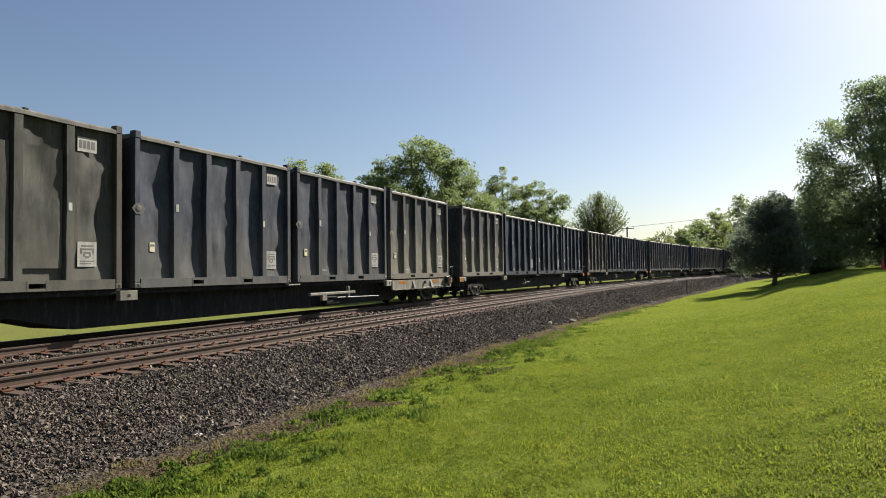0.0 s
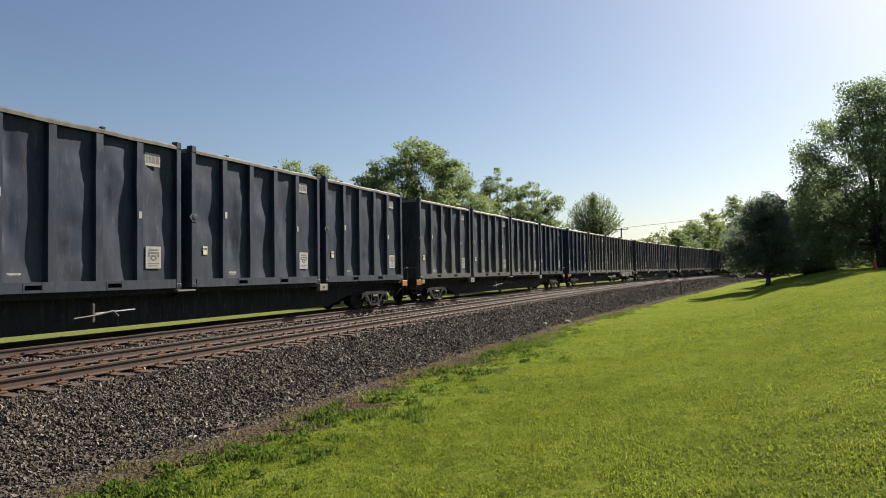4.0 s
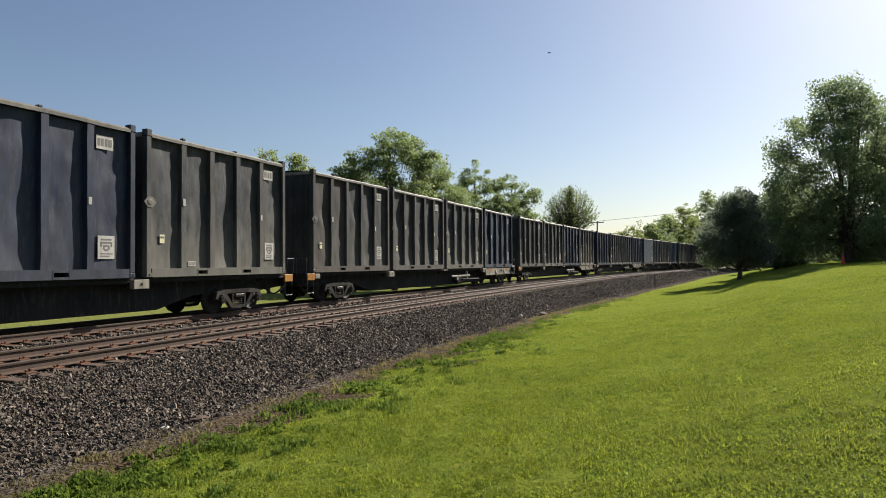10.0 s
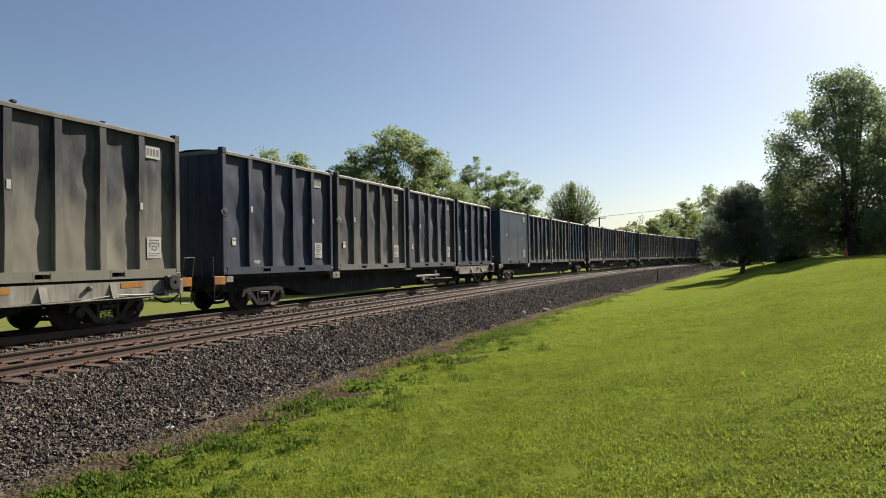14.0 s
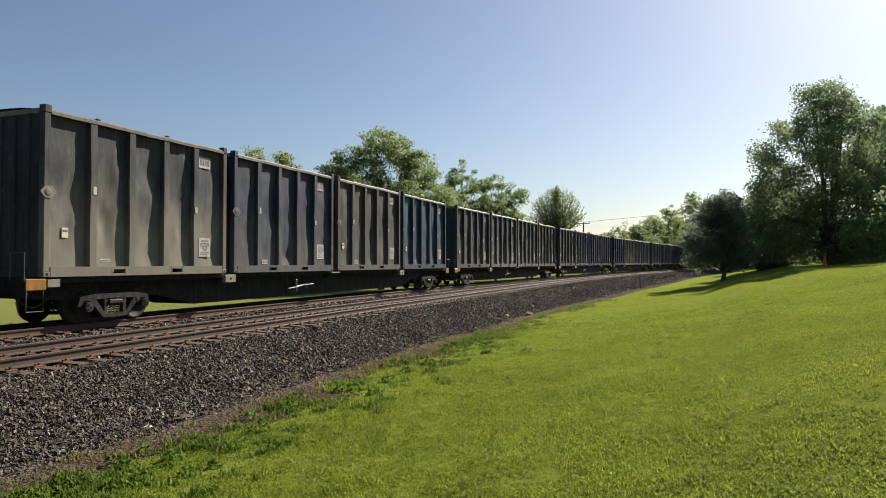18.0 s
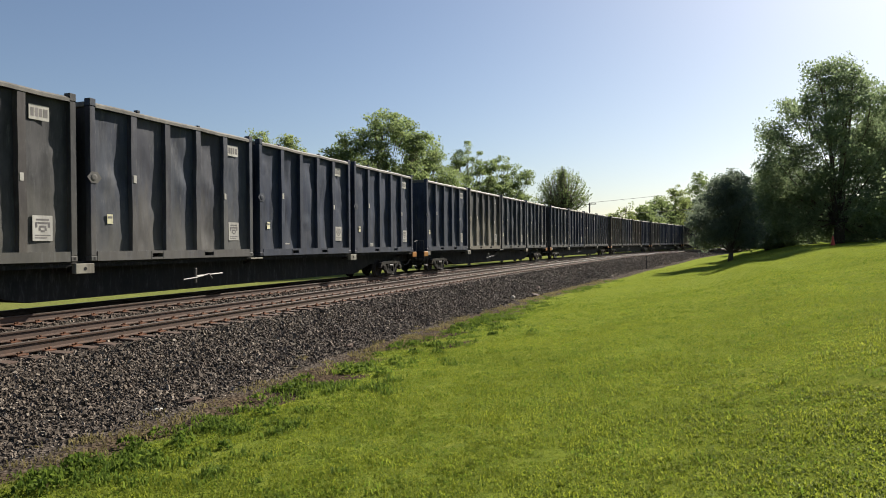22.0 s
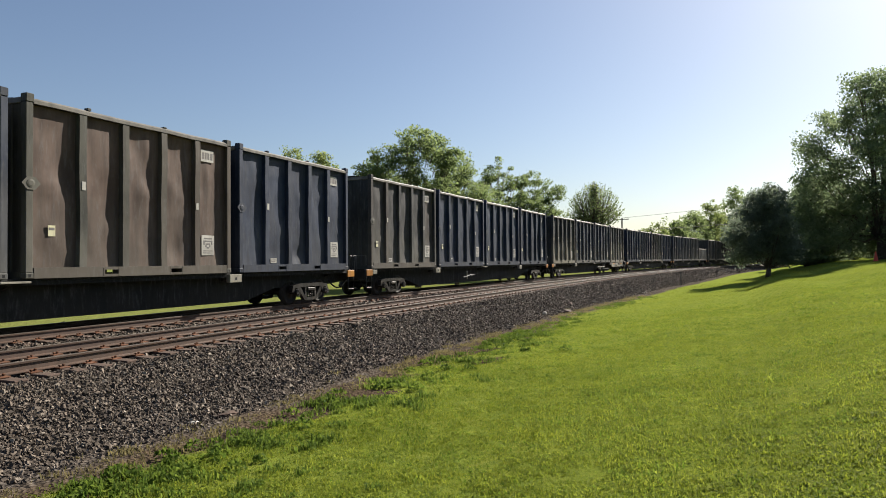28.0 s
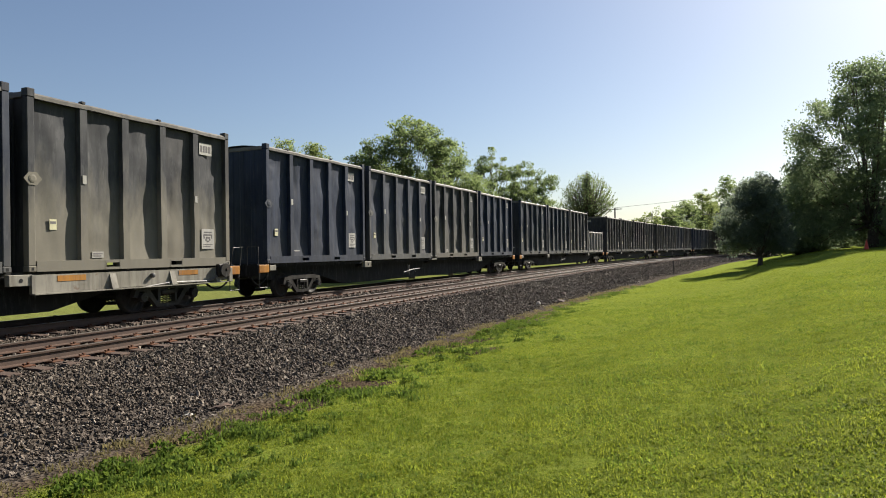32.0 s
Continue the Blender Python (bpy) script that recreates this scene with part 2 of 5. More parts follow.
def ground_material():
    """Gravel between the tracks, dirt along its foot, mown grass beyond; the plan map carries s and w."""
    m, n, l, b = material("ground", 0.95, 0, 0.0)
    uv = n.new("ShaderNodeUVMap")
    uv.uv_map = "plan"
    sep = n.new("ShaderNodeSeparateXYZ")
    l.new(uv.outputs[0], sep.inputs[0])
    v = coords(n, l)
    # gravel
    vor = n.new("ShaderNodeTexVoronoi")
    vor.inputs["Scale"].default_value = 19
    l.new(v, vor.inputs["Vector"])
    hue = n.new("ShaderNodeSeparateColor")
    l.new(vor.outputs["Color"], hue.inputs[0])
    stone = ramp(n, l, hue.outputs[0], [(0.0, (0.042, 0.037, 0.032)), (0.5, (0.086, 0.074, 0.063)), (0.85, (0.13, 0.113, 0.097)), (1.0, (0.24, 0.215, 0.19))])
    stone = mix(n, l, ramp(n, l, vor.outputs["Distance"], [(0.35, 0.0), (0.75, 0.8)]), stone, (0.035, 0.03, 0.027))
    stone = mix(n, l, ramp(n, l, noise_node(n, l, v, 0.7, 4), [(0.45, 0.0), (0.75, 0.35)]), stone, (0.10, 0.076, 0.057))
    # soil
    soil = ramp(n, l, noise_node(n, l, v, 9, 6), [(0.3, (0.034, 0.026, 0.019)), (0.7, (0.094, 0.070, 0.048))])
    # grass
    g1 = noise_node(n, l, v, 0.45, 5, 0.65)
    g2 = noise_node(n, l, v, 24, 5, 0.8)
    green = mix(n, l, ramp(n, l, g1, [(0.3, 0.0), (0.7, 1.0)]), (0.104, 0.130, 0.016), (0.172, 0.186, 0.024))
    green = mix(n, l, ramp(n, l, g2, [(0.3, 0.85), (0.62, 0.0)]), green, (0.060, 0.105, 0.006))
    green = mix(n, l, ramp(n, l, noise_node(n, l, v, 1.7, 6, 0.7), [(0.52, 0.0), (0.72, 0.55)]), green, (0.17, 0.16, 0.045))
    green = mix(n, l, ramp(n, l, noise_node(n, l, v, 5.5, 6, 0.75), [(0.42, 0.8), (0.58, 0.0)]), green, (0.048, 0.080, 0.010))
    # borders
    far_w = n.new("ShaderNodeMath")
    far_w.operation = "ABSOLUTE"
    sh = n.new("ShaderNodeMath")
    sh.operation = "ADD"
    sh.inputs[1].default_value = 2.1
    l.new(sep.outputs[1], sh.inputs[0])
    l.new(sh.outputs[0], far_w.inputs[0])
    wob = n.new("ShaderNodeMath")
    wob.operation = "MULTIPLY_ADD"
    wob.inputs[1].default_value = 3.0
    l.new(noise_node(n, l, v, 1.1, 6, 0.7), wob.inputs[0])
    wide = n.new("ShaderNodeMapRange")
    wide.inputs["From Min"].default_value, wide.inputs["From Max"].default_value, wide.inputs["To Max"].default_value = 18, 65, 2.25
    l.new(sep.outputs[0], wide.inputs["Value"])
    out = n.new("ShaderNodeMath")
    out.operation = "SUBTRACT"
    l.new(far_w.outputs[0], out.inputs[0])
    l.new(wide.outputs[0], out.inputs[1])
    l.new(out.outputs[0], wob.inputs[2])
    r1 = n.new("ShaderNodeMapRange")
    r1.inputs["From Min"].default_value, r1.inputs["From Max"].default_value = 7.2, 8.0
    l.new(wob.outputs[0], r1.inputs["Value"])
    r2 = n.new("ShaderNodeMapRange")
    r2.inputs["From Min"].default_value, r2.inputs["From Max"].default_value = 7.8, 8.8
    l.new(wob.outputs[0], r2.inputs["Value"])
    tf = n.new("ShaderNodeAttribute")
    tf.attribute_name = "turf"
    rag = n.new("ShaderNodeMath")
    rag.operation = "MULTIPLY_ADD"
    rag.inputs[1].default_value = 0.9
    l.new(noise_node(n, l, v, 4.5, 5, 0.7), rag.inputs[0])
    l.new(tf.outputs["Fac"], rag.inputs[2])
    r3 = n.new("ShaderNodeMapRange")
    r3.inputs["From Min"].default_value, r3.inputs["From Max"].default_value = 0.30, 0.62
    l.new(rag.outputs[0], r3.inputs["Value"])
    lawn_side = n.new("ShaderNodeMath")
    lawn_side.operation = "GREATER_THAN"
    lawn_side.inputs[1].default_value = 0.0
    l.new(sep.outputs[1], lawn_side.inputs[0])
    turf_mix = mix(n, l, lawn_side.outputs[0], r2.outputs[0], r3.outputs[0])
    # the far verge is dry and thin
    fv = n.new("ShaderNodeMapRange")
    fv.inputs["From Min"].default_value, fv.inputs["From Max"].default_value = -8.0, -10.0
    l.new(sep.outputs[1], fv.inputs["Value"])
    green = mix(n, l, fv.outputs[0], green, mix(n, l, g1, (0.044, 0.049, 0.017), (0.066, 0.066, 0.028)))
    bare = n.new("ShaderNodeMapRange")
    bare.inputs["From Min"].default_value, bare.inputs["From Max"].default_value = 28, 14
    l.new(sep.outputs[0], bare.inputs["Value"])
    dirt = n.new("ShaderNodeMath")
    dirt.operation = "MULTIPLY"
    l.new(r1.outputs[0], dirt.inputs[0])
    l.new(bare.outputs[0], dirt.inputs[1])
    c = mix(n, l, dirt.outputs[0], stone, soil)
    c = mix(n, l, turf_mix, c, green)
    l.new(c, b.inputs["Base Color"])
    b.inputs["Sheen Tint"].default_value = (0.62, 0.70, 0.18, 1)
    b.inputs["Sheen Roughness"].default_value = 0.6
    fuzz = n.new("ShaderNodeMath")
    fuzz.operation = "MULTIPLY"
    fuzz.inputs[1].default_value = 0.32
    l.new(turf_mix, fuzz.inputs[0])
    l.new(fuzz.outputs[0], b.inputs["Sheen Weight"])
    hgt = mix(n, l, turf_mix, vor.outputs["Distance"], g2)
    bump(n, l, b, hgt, 0.9, 0.04)
    return m


def leaf_material(name, dark, light, see=0.45, shine=0.06):
    m, n, l, b = material(name, 0.62, 0, shine)
    g = n.new("ShaderNodeNewGeometry")
    v = coords(n, l)
    c = mix(n, l, g.outputs["Random Per Island"], dark, light)
    c = mix(n, l, ramp(n, l, noise_node(n, l, v, 0.5, 3), [(0.35, 0.0), (0.7, 0.6)]), c, tuple(0.7 * x for x in dark))
    l.new(c, b.inputs["Base Color"])
    tr = n.new("ShaderNodeBsdfTranslucent")
    hs = n.new("ShaderNodeHueSaturation")
    hs.inputs["Value"].default_value, hs.inputs["Hue"].default_value = 1.7, 0.492
    l.new(c, hs.inputs["Color"])
    l.new(hs.outputs[0], tr.inputs["Color"])
    ms = n.new("ShaderNodeMixShader")
    ms.inputs[0].default_value = see
    l.new(b.outputs[0], ms.inputs[1])
    l.new(tr.outputs[0], ms.inputs[2])
    l.new(ms.outputs[0], n["Material Output"].inputs["Surface"])
    return m


def bark_material():
    m, n, l, b = material("bark", 0.95, 0, 0.2)
    v = coords(n, l, (6, 6, 1.2))
    c = ramp(n, l, noise_node(n, l, v, 2.5, 6), [(0.3, (0.04, 0.032, 0.025)), (0.7, (0.13, 0.105, 0.085))])
    l.new(c, b.inputs["Base Color"])
    bump(n, l, b, noise_node(n, l, v, 4, 5), 0.6, 0.03)
    return m


M_RAIL, M_HEAD, M_WOOD, M_STONE, M_GROUND, M_BARK = rail_material(), head_material(), wood_material(), stone_material(), ground_material(), bark_material()
M_PLATE = painted("rusty_plate", (0.105, 0.040, 0.018), (0.15, 0.060, 0.028), (0.055, 0.028, 0.017), rough=0.8, rust_at=0.5)
M_LEAF = leaf_material("maple_leaf", (0.092, 0.132, 0.050), (0.168, 0.212, 0.084), 0.66, 0.4)
M_LEAF_ROW = leaf_material("row_leaf", (0.092, 0.132, 0.068), (0.165, 0.205, 0.108), 0.66, 0.3)
M_LEAF_DARK = leaf_material("dark_leaf", (0.080, 0.105, 0.074), (0.135, 0.165, 0.112), 0.60, 0.4)
M_LEAF_PALE = leaf_material("spring_leaf", (0.115, 0.155, 0.05), (0.20, 0.235, 0.09), 0.6)
M_BLADE = leaf_material("grass_blade", (0.088, 0.126, 0.012), (0.200, 0.232, 0.030), 0.50)
M_CLOVER = leaf_material("clover_leaf", (0.060, 0.108, 0.012), (0.180, 0.225, 0.034), 0.48)
M_WEED = leaf_material("weed_leaf", (0.050, 0.090, 0.014), (0.130, 0.180, 0.030), 0.45)
M_STRAW = leaf_material("dry_grass", (0.13, 0.115, 0.05), (0.22, 0.19, 0.09), 0.4)
M_POLE = painted("pole_wood", (0.12, 0.10, 0.085), (0.17, 0.15, 0.13), (0.07, 0.06, 0.05), rough=0.9)
M_PALE_STONE = painted("pale_stone", (0.24, 0.225, 0.20), (0.30, 0.285, 0.26), (0.16, 0.145, 0.125), rough=0.85, rust_at=0.9)
M_WIRE = painted("wire", (0.05, 0.05, 0.05), (0.07, 0.07, 0.07), (0.03, 0.03, 0.03))

# ---------------------------------------------------------------- mesh helpers


def mesh_of(name, bm, mat, smooth=False):
    me = bpy.data.meshes.new(name)
    bm.to_mesh(me)
    bm.free()
    me.materials.append(mat)
    if smooth:
        me.shade_smooth()
    return me


def part(name, bm, mat, parent=None, label="", at=None, smooth=False):
    """Links a bmesh (or a ready mesh) as one object under a thing or part."""
    me = bm if isinstance(bm, bpy.types.Mesh) else mesh_of(name, bm, mat, smooth)
    ob = new(name, me)
    if parent is not None:
        ob.parent = parent
    if at is not None:
        ob.matrix_basis = at
    if label:
        tagged(ob, label)
    return ob


def thing(name, label, category, group="", kind="", at=None):
    ob = tagged(new(name), label, category, group, kind)
    ob.empty_display_size = 0.2
    if at is not None:
        ob.matrix_basis = at
    return ob


def box(x0, x1, y0, y1, z0, z1, bev=0.0, bm=None):
    bm = bm or bmesh.new()
    vs = [bm.verts.new((x, y, z)) for x in (x0, x1) for y in (y0, y1) for z in (z0, z1)]
    fs = [bm.faces.new([vs[i] for i in f]) for f in ((0, 1, 3, 2), (4, 6, 7, 5), (0, 4, 5, 1), (2, 3, 7, 6), (0, 2, 6, 4), (1, 5, 7, 3))]
    if bev:
        es = list({e for f in fs for e in f.edges})
        bmesh.ops.bevel(bm, geom=es, offset=bev, segments=1, affect="EDGES")
    return bm


def extrude_y(profile, y0, y1, bm=None):
    """A prism from an outline in x, z."""
    bm = bm or bmesh.new()
    a = [bm.verts.new((x, y0, z)) for x, z in profile]
    b = [bm.verts.new((x, y1, z)) for x, z in profile]
    n = len(profile)
    bm.faces.new(a)
    bm.faces.new(b[::-1])
    for i in range(n):
        bm.faces.new((a[i], b[i], b[(i + 1) % n], a[(i + 1) % n]))
    bmesh.ops.recalc_face_normals(bm, faces=bm.faces[:])
    return bm


def extrude_x(profile, x0, x1, bm=None):
    bm = bm or bmesh.new()
    a = [bm.verts.new((x0, y, z)) for y, z in profile]
    b = [bm.verts.new((x1, y, z)) for y, z in profile]
    n = len(profile)
    bm.faces.new(a)
    bm.faces.new(b[::-1])
    for i in range(n):
        bm.faces.new((a[i], b[i], b[(i + 1) % n], a[(i + 1) % n]))
    bmesh.ops.recalc_face_normals(bm, faces=bm.faces[:])
    return bm


def tube(points, radii, sides=8, bm=None, caps=True):
    """A round bar along points."""
    bm = bm or bmesh.new()
    pts = [Vector(p) for p in points]
    rings = []
    for i, p in enumerate(pts):
        d = (pts[min(i + 1, len(pts) - 1)] - pts[max(i - 1, 0)]).normalized()
        up = Vector((0, 0, 1)) if abs(d.z) < 0.9 else Vector((1, 0, 0))
        u = d.cross(up).normalized()
        v = d.cross(u)
        r = radii if isinstance(radii, (int, float)) else radii[i]
        rings.append([bm.verts.new(p + r * (math.cos(2 * math.pi * k / sides) * u + math.sin(2 * math.pi * k / sides) * v)) for k in range(sides)])
    for a, b in zip(rings, rings[1:]):
        for k in range(sides):
            bm.faces.new((a[k], a[(k + 1) % sides], b[(k + 1) % sides], b[k]))
    if caps:
        bm.faces.new(rings[0][::-1])
        bm.faces.new(rings[-1])
    return bm


def lathe_y(profile, sides=24, bm=None):
    """A turned body round the y axis: profile of (radius, y)."""
    bm = bm or bmesh.new()
    rings = []
    for r, y in profile:
        rings.append([bm.verts.new((r * math.cos(2 * math.pi * k / sides), y, r * math.sin(2 * math.pi * k / sides))) for k in range(sides)])
    for a, b in zip(rings, rings[1:]):
        for k in range(sides):
            bm.faces.new((a[k], a[(k + 1) % sides], b[(k + 1) % sides], b[k]))
    bm.faces.new(rings[0][::-1])
    bm.faces.new(rings[-1])
    bmesh.ops.recalc_face_normals(bm, faces=bm.faces[:])
    return bm


def raw_mesh(name, verts, faces, mat, smooth=False):
    """A mesh from arrays: verts (n, 3), faces (m, k) of equal length."""
    me = bpy.data.meshes.new(name)
    verts, faces = np.asarray(verts, np.float32), np.asarray(faces, np.int32)
    k = faces.shape[1]
    me.vertices.add(len(verts))
    me.vertices.foreach_set("co", verts.ravel())
    me.loops.add(faces.size)
    me.loops.foreach_set("vertex_index", faces.ravel())
    me.polygons.add(len(faces))
    me.polygons.foreach_set("loop_start", np.arange(0, faces.size, k, dtype=np.int32))
    me.materials.append(mat)
    me.update(calc_edges=True)
    me.validate()
    if smooth:
        me.shade_smooth()
    else:
        me.shade_flat()
    return me


# ---------------------------------------------------------------- ground


def build_ground():
    ws = sorted({-900, -500, -300, -180, -110, -70, -45, -30, -22, -17, *[x * 0.7 for x in range(-20, -3)], *[x * 0.35 for x in range(-6, 9)], *[3.15 + x * 0.16 for x in range(34)], *[x * 0.35 for x in range(25, 50)], *[18 + x for x in range(0, 14, 2)], 36, 44, 55, 70, 100, 150, 220, 300})
    ss = sorted({-700, -400, -200, -100, -60, -40, -28, -20, -14, *[x * 0.5 for x in range(-20, 4)], *[2 + x * 0.2 for x in range(90)], *[x * 0.5 for x in range(40, 70)], *[35 + x * 1.5 for x in range(40)], *[95 + 4 * x for x in range(40)], 270, 300, 350, 420, 500, 600, 720, 850, 1100, 1500})
    verts = [(*plan(s, w)[:2], ground_z(s, w)) for s in ss for w in ws]
    n = len(ws)
    faces = [(i * n + j, i * n + j + 1, (i + 1) * n + j + 1, (i + 1) * n + j) for i in range(len(ss) - 1) for j in range(n - 1)]
    me = raw_mesh("ground", verts, [f[::-1] for f in faces], M_GROUND, True)
    uv = me.uv_layers.new(name="plan")
    sw = np.array([(s, w) for s in ss for w in ws], np.float32)
    idx = np.empty(len(me.loops), np.int32)
    me.loops.foreach_get("vertex_index", idx)
    uv.data.foreach_set("uv", sw[idx].ravel())
    turf = me.attributes.new("turf", "FLOAT", "POINT")
    turf.data.foreach_set("value", np.array([w - grass_w(s, *plan(s, w)[:2]) if s < 60 and 1 < w < 14 else w - edge_w(s) - 0.35 for s in ss for w in ws], np.float32))
    tagged(new("ground", me), "mown lawn and stone ballast sloping down to the railway", "ground", kind="structure")


build_ground()
# ---------------------------------------------------------------- tracks


RAIL_OUTLINE = [(-0.075, -0.172), (0.075, -0.172), (0.075, -0.160), (0.012, -0.140), (0.009, -0.045), (0.035, -0.036), (0.037, -0.006), (0.028, 0.0), (-0.028, 0.0), (-0.037, -0.006), (-0.035, -0.036), (-0.009, -0.045), (-0.012, -0.140), (-0.075, -0.160)]


def rail(w, parent):
    ss = [-45, -30] + [S0 - 30 + 2.0 * i for i in range(140)] + [300, 360, 450, 600, 760]
    n = len(RAIL_OUTLINE)
    verts = []
    for s in ss:
        x, y, h = plan(s, w)
        for a, z in RAIL_OUTLINE:
            verts.append((x + a * math.cos(h), y - a * math.sin(h), z))
    faces = [(i * n + j, i * n + (j + 1) % n, (i + 1) * n + (j + 1) % n, (i + 1) * n + j) for i in range(len(ss) - 1) for j in range(n)]
    me = raw_mesh("rail", verts, faces, M_RAIL)
    me.materials.append(M_HEAD)
    me.polygons.foreach_set("material_index", np.array([1 if j in (6, 7, 8) else 0 for i in range(len(ss) - 1) for j in range(n)], np.int32))
    return part("rail", me, None, parent)


def tie_mesh():
    bm = box(-0.115, 0.115, -1.3, 1.3, -0.36, -0.186, 0.012)
    return mesh_of("tie", bm, M_WOOD)


def plate_mesh():
    """Rolled plate under the rail, with its spikes."""
    bm = box(-0.10, 0.10, -0.19, 0.19, -0.19, -0.170, 0.004)
    for x, y in ((-0.05, 0.088), (0.05, -0.088), (0.055, 0.14), (-0.055, -0.14)):
        box(x - 0.011, x + 0.011, y - 0.011, y + 0.011, -0.18, -0.142, 0, bm)
        box(x - 0.018, x + 0.018, y - 0.026, y + 0.020, -0.150, -0.132, 0.004, bm)
    return mesh_of("tie_plate", bm, M_PLATE)


def joined(name, mesh, places, mat, parent, label):
    """Many alike pieces that stay too far off to pick apart, in one mesh."""
    co = np.empty(len(mesh.vertices) * 3, np.float32)
    mesh.vertices.foreach_get("co", co)
    co = np.c_[co.reshape(-1, 3), np.ones(len(mesh.vertices))]
    polys = [tuple(p.vertices) for p in mesh.polygons]
    tris = np.array([(p[0], p[i], p[i + 1]) for p in polys for i in range(1, len(p) - 1)], np.int32)
    verts = np.concatenate([co @ np.array(m).T[:, :3] for m in places])
    faces = np.concatenate([tris + i * len(co) for i in range(len(places))])
    ob = part(name, raw_mesh(name, verts, faces, mat), None, parent)
    return tagged(ob, label, kind="stuff")


def build_track(name, w, label, near):
    track = thing(name, label, "railway track", kind="structure")
    for side in (-1, 1):
        rail(w + side * 0.753, track)
    tie, plate = tie_mesh(), plate_mesh()
    rng = random.Random(5 + near)
    spots = [-12 + 0.5 * i + rng.uniform(-0.02, 0.02) for i in range(440)]
    close = [s for s in spots if 1.5 < s < 74] if near else []
    rest = [s for s in spots if s not in close]
    for s in close:
        part("tie", tie, None, track, at=on_track(s, w, rng.uniform(-0.012, 0.004)) @ pose(0, rng.uniform(-0.06, 0.06), 0, 0, 0, rng.uniform(-1.2, 1.2)))
        for side in (-1, 1):
            part("tie_plate", plate, None, track, at=on_track(s, w + side * 0.753) @ pose(0, 0, 0, 0, 0, rng.choice((0, 180)) + rng.uniform(-2, 2)))
    joined("distant_ties", tie, [on_track(s, w, -0.004) for s in rest], M_WOOD, track, "weathered wooden ties further along the track")
    joined("distant_tie_plates", plate, [on_track(s, w + side * 0.753) for s in rest for side in (-1, 1)], M_PLATE, track, "rusty tie plates further along the track")
    return track


def stones(name, label, patches, seed):
    """Crushed stone lying loose: patches of s0, s1, w0, w1, stones per square metre, size."""
    rng = np.random.default_rng(seed)
    corner = np.array([(x, y, z) for x in (-1, 1) for y in (-1, 1) for z in (-1, 1)], float)
    quad = np.array([(0, 1, 3, 2), (4, 6, 7, 5), (0, 4, 5, 1), (2, 3, 7, 6), (0, 2, 6, 4), (1, 5, 7, 3)])
    V, F, n0 = [], [], 0
    for s0, s1, w0, w1, per, size in patches:
        n = int((s1 - s0) * (w1 - w0) * per)
        for s, w, k in zip(rng.uniform(s0, s1, n), rng.uniform(w0, w1, n), rng.gamma(6, 1 / 6, n)):
            if abs(w) < 0.11 or abs(w + 1.506) < 0.11 or abs(w + 4.087) < 0.11 or abs(w + 5.593) < 0.11 or w > edge_w(s) - 0.45 - 0.7 * rng.random() * k:
                continue
            if -0.62 < abs(w + 0.753) - 0.753 < 0.62 and abs((s + 12.25) % 0.5 - 0.25) < 0.135 and rng.random() < 0.88:
                continue
            x, y, _ = plan(s, w)
            q = Euler(rng.uniform(0, 6.28, 3)).to_matrix()
            half = size * k * np.array([rng.uniform(0.45, 0.75), rng.uniform(0.3, 0.5), rng.uniform(0.18, 0.36)])
            c = corner * half * rng.uniform(0.55, 1.15, (8, 3))
            c = c @ np.array(q).T + (x, y, ground_z(s, w) + 0.22 * size * k)
            V.append(c)
            F.append(quad + n0)
            n0 += 8
    ob = new(name, raw_mesh(name, np.concatenate(V), np.concatenate(F), M_STONE))
    tagged(ob, label, "gravel", kind="stuff")


track_near = build_track("near_track", NEAR_W, "empty railway track with rusty brown rails on wooden ties", 1)
track_far = build_track("train_track", TRAIN_W, "railway track under the train, rusty rails on wooden ties", 0)
stones("ballast_stones", "loose crushed grey and brown ballast stones beside the rails",
       [(2, 9, 0.1, 4.4, 1250, 0.031), (9, 15, 0.1, 4.4, 820, 0.034), (15, 24, 0.1, 4.7, 520, 0.036), (24, 40, 0.1, 5.6, 260, 0.040), (40, 75, 0.1, 6.7, 95, 0.05), (75, 150, 0.1, 6.7, 14, 0.09), (55, 150, -4, -0.1, 6, 0.09), (3, 26, -2.6, -0.1, 260, 0.040), (3, 26, -7.6, -2.6, 110, 0.045), (26, 55, -4, -0.1, 25, 0.06)], 11)

# ---------------------------------------------------------------- train: containers
LEN, WID, HIGH, PITCH = 6.35, 2.60, 3.92, 6.73
BAYS = 5


def dent(x, z, seed):
    return noise.noise((x * 1.1 + seed * 7.3, z * 0.55, seed * 3.1)) + 0.45 * noise.noise((x * 2.9, z * 1.2, seed * 5.7 + 2)) + 0.25 * abs(noise.noise((x * 5, z * 3.6, seed + 9))) + 2.4 * max(0, noise.noise((x * 1.9, z * 0.9, seed * 1.3 + 31)) - 0.2) - 1.5 * max(0, noise.noise((x * 2.3, z * 2.6, seed * 2.1 + 57)) - 0.25)


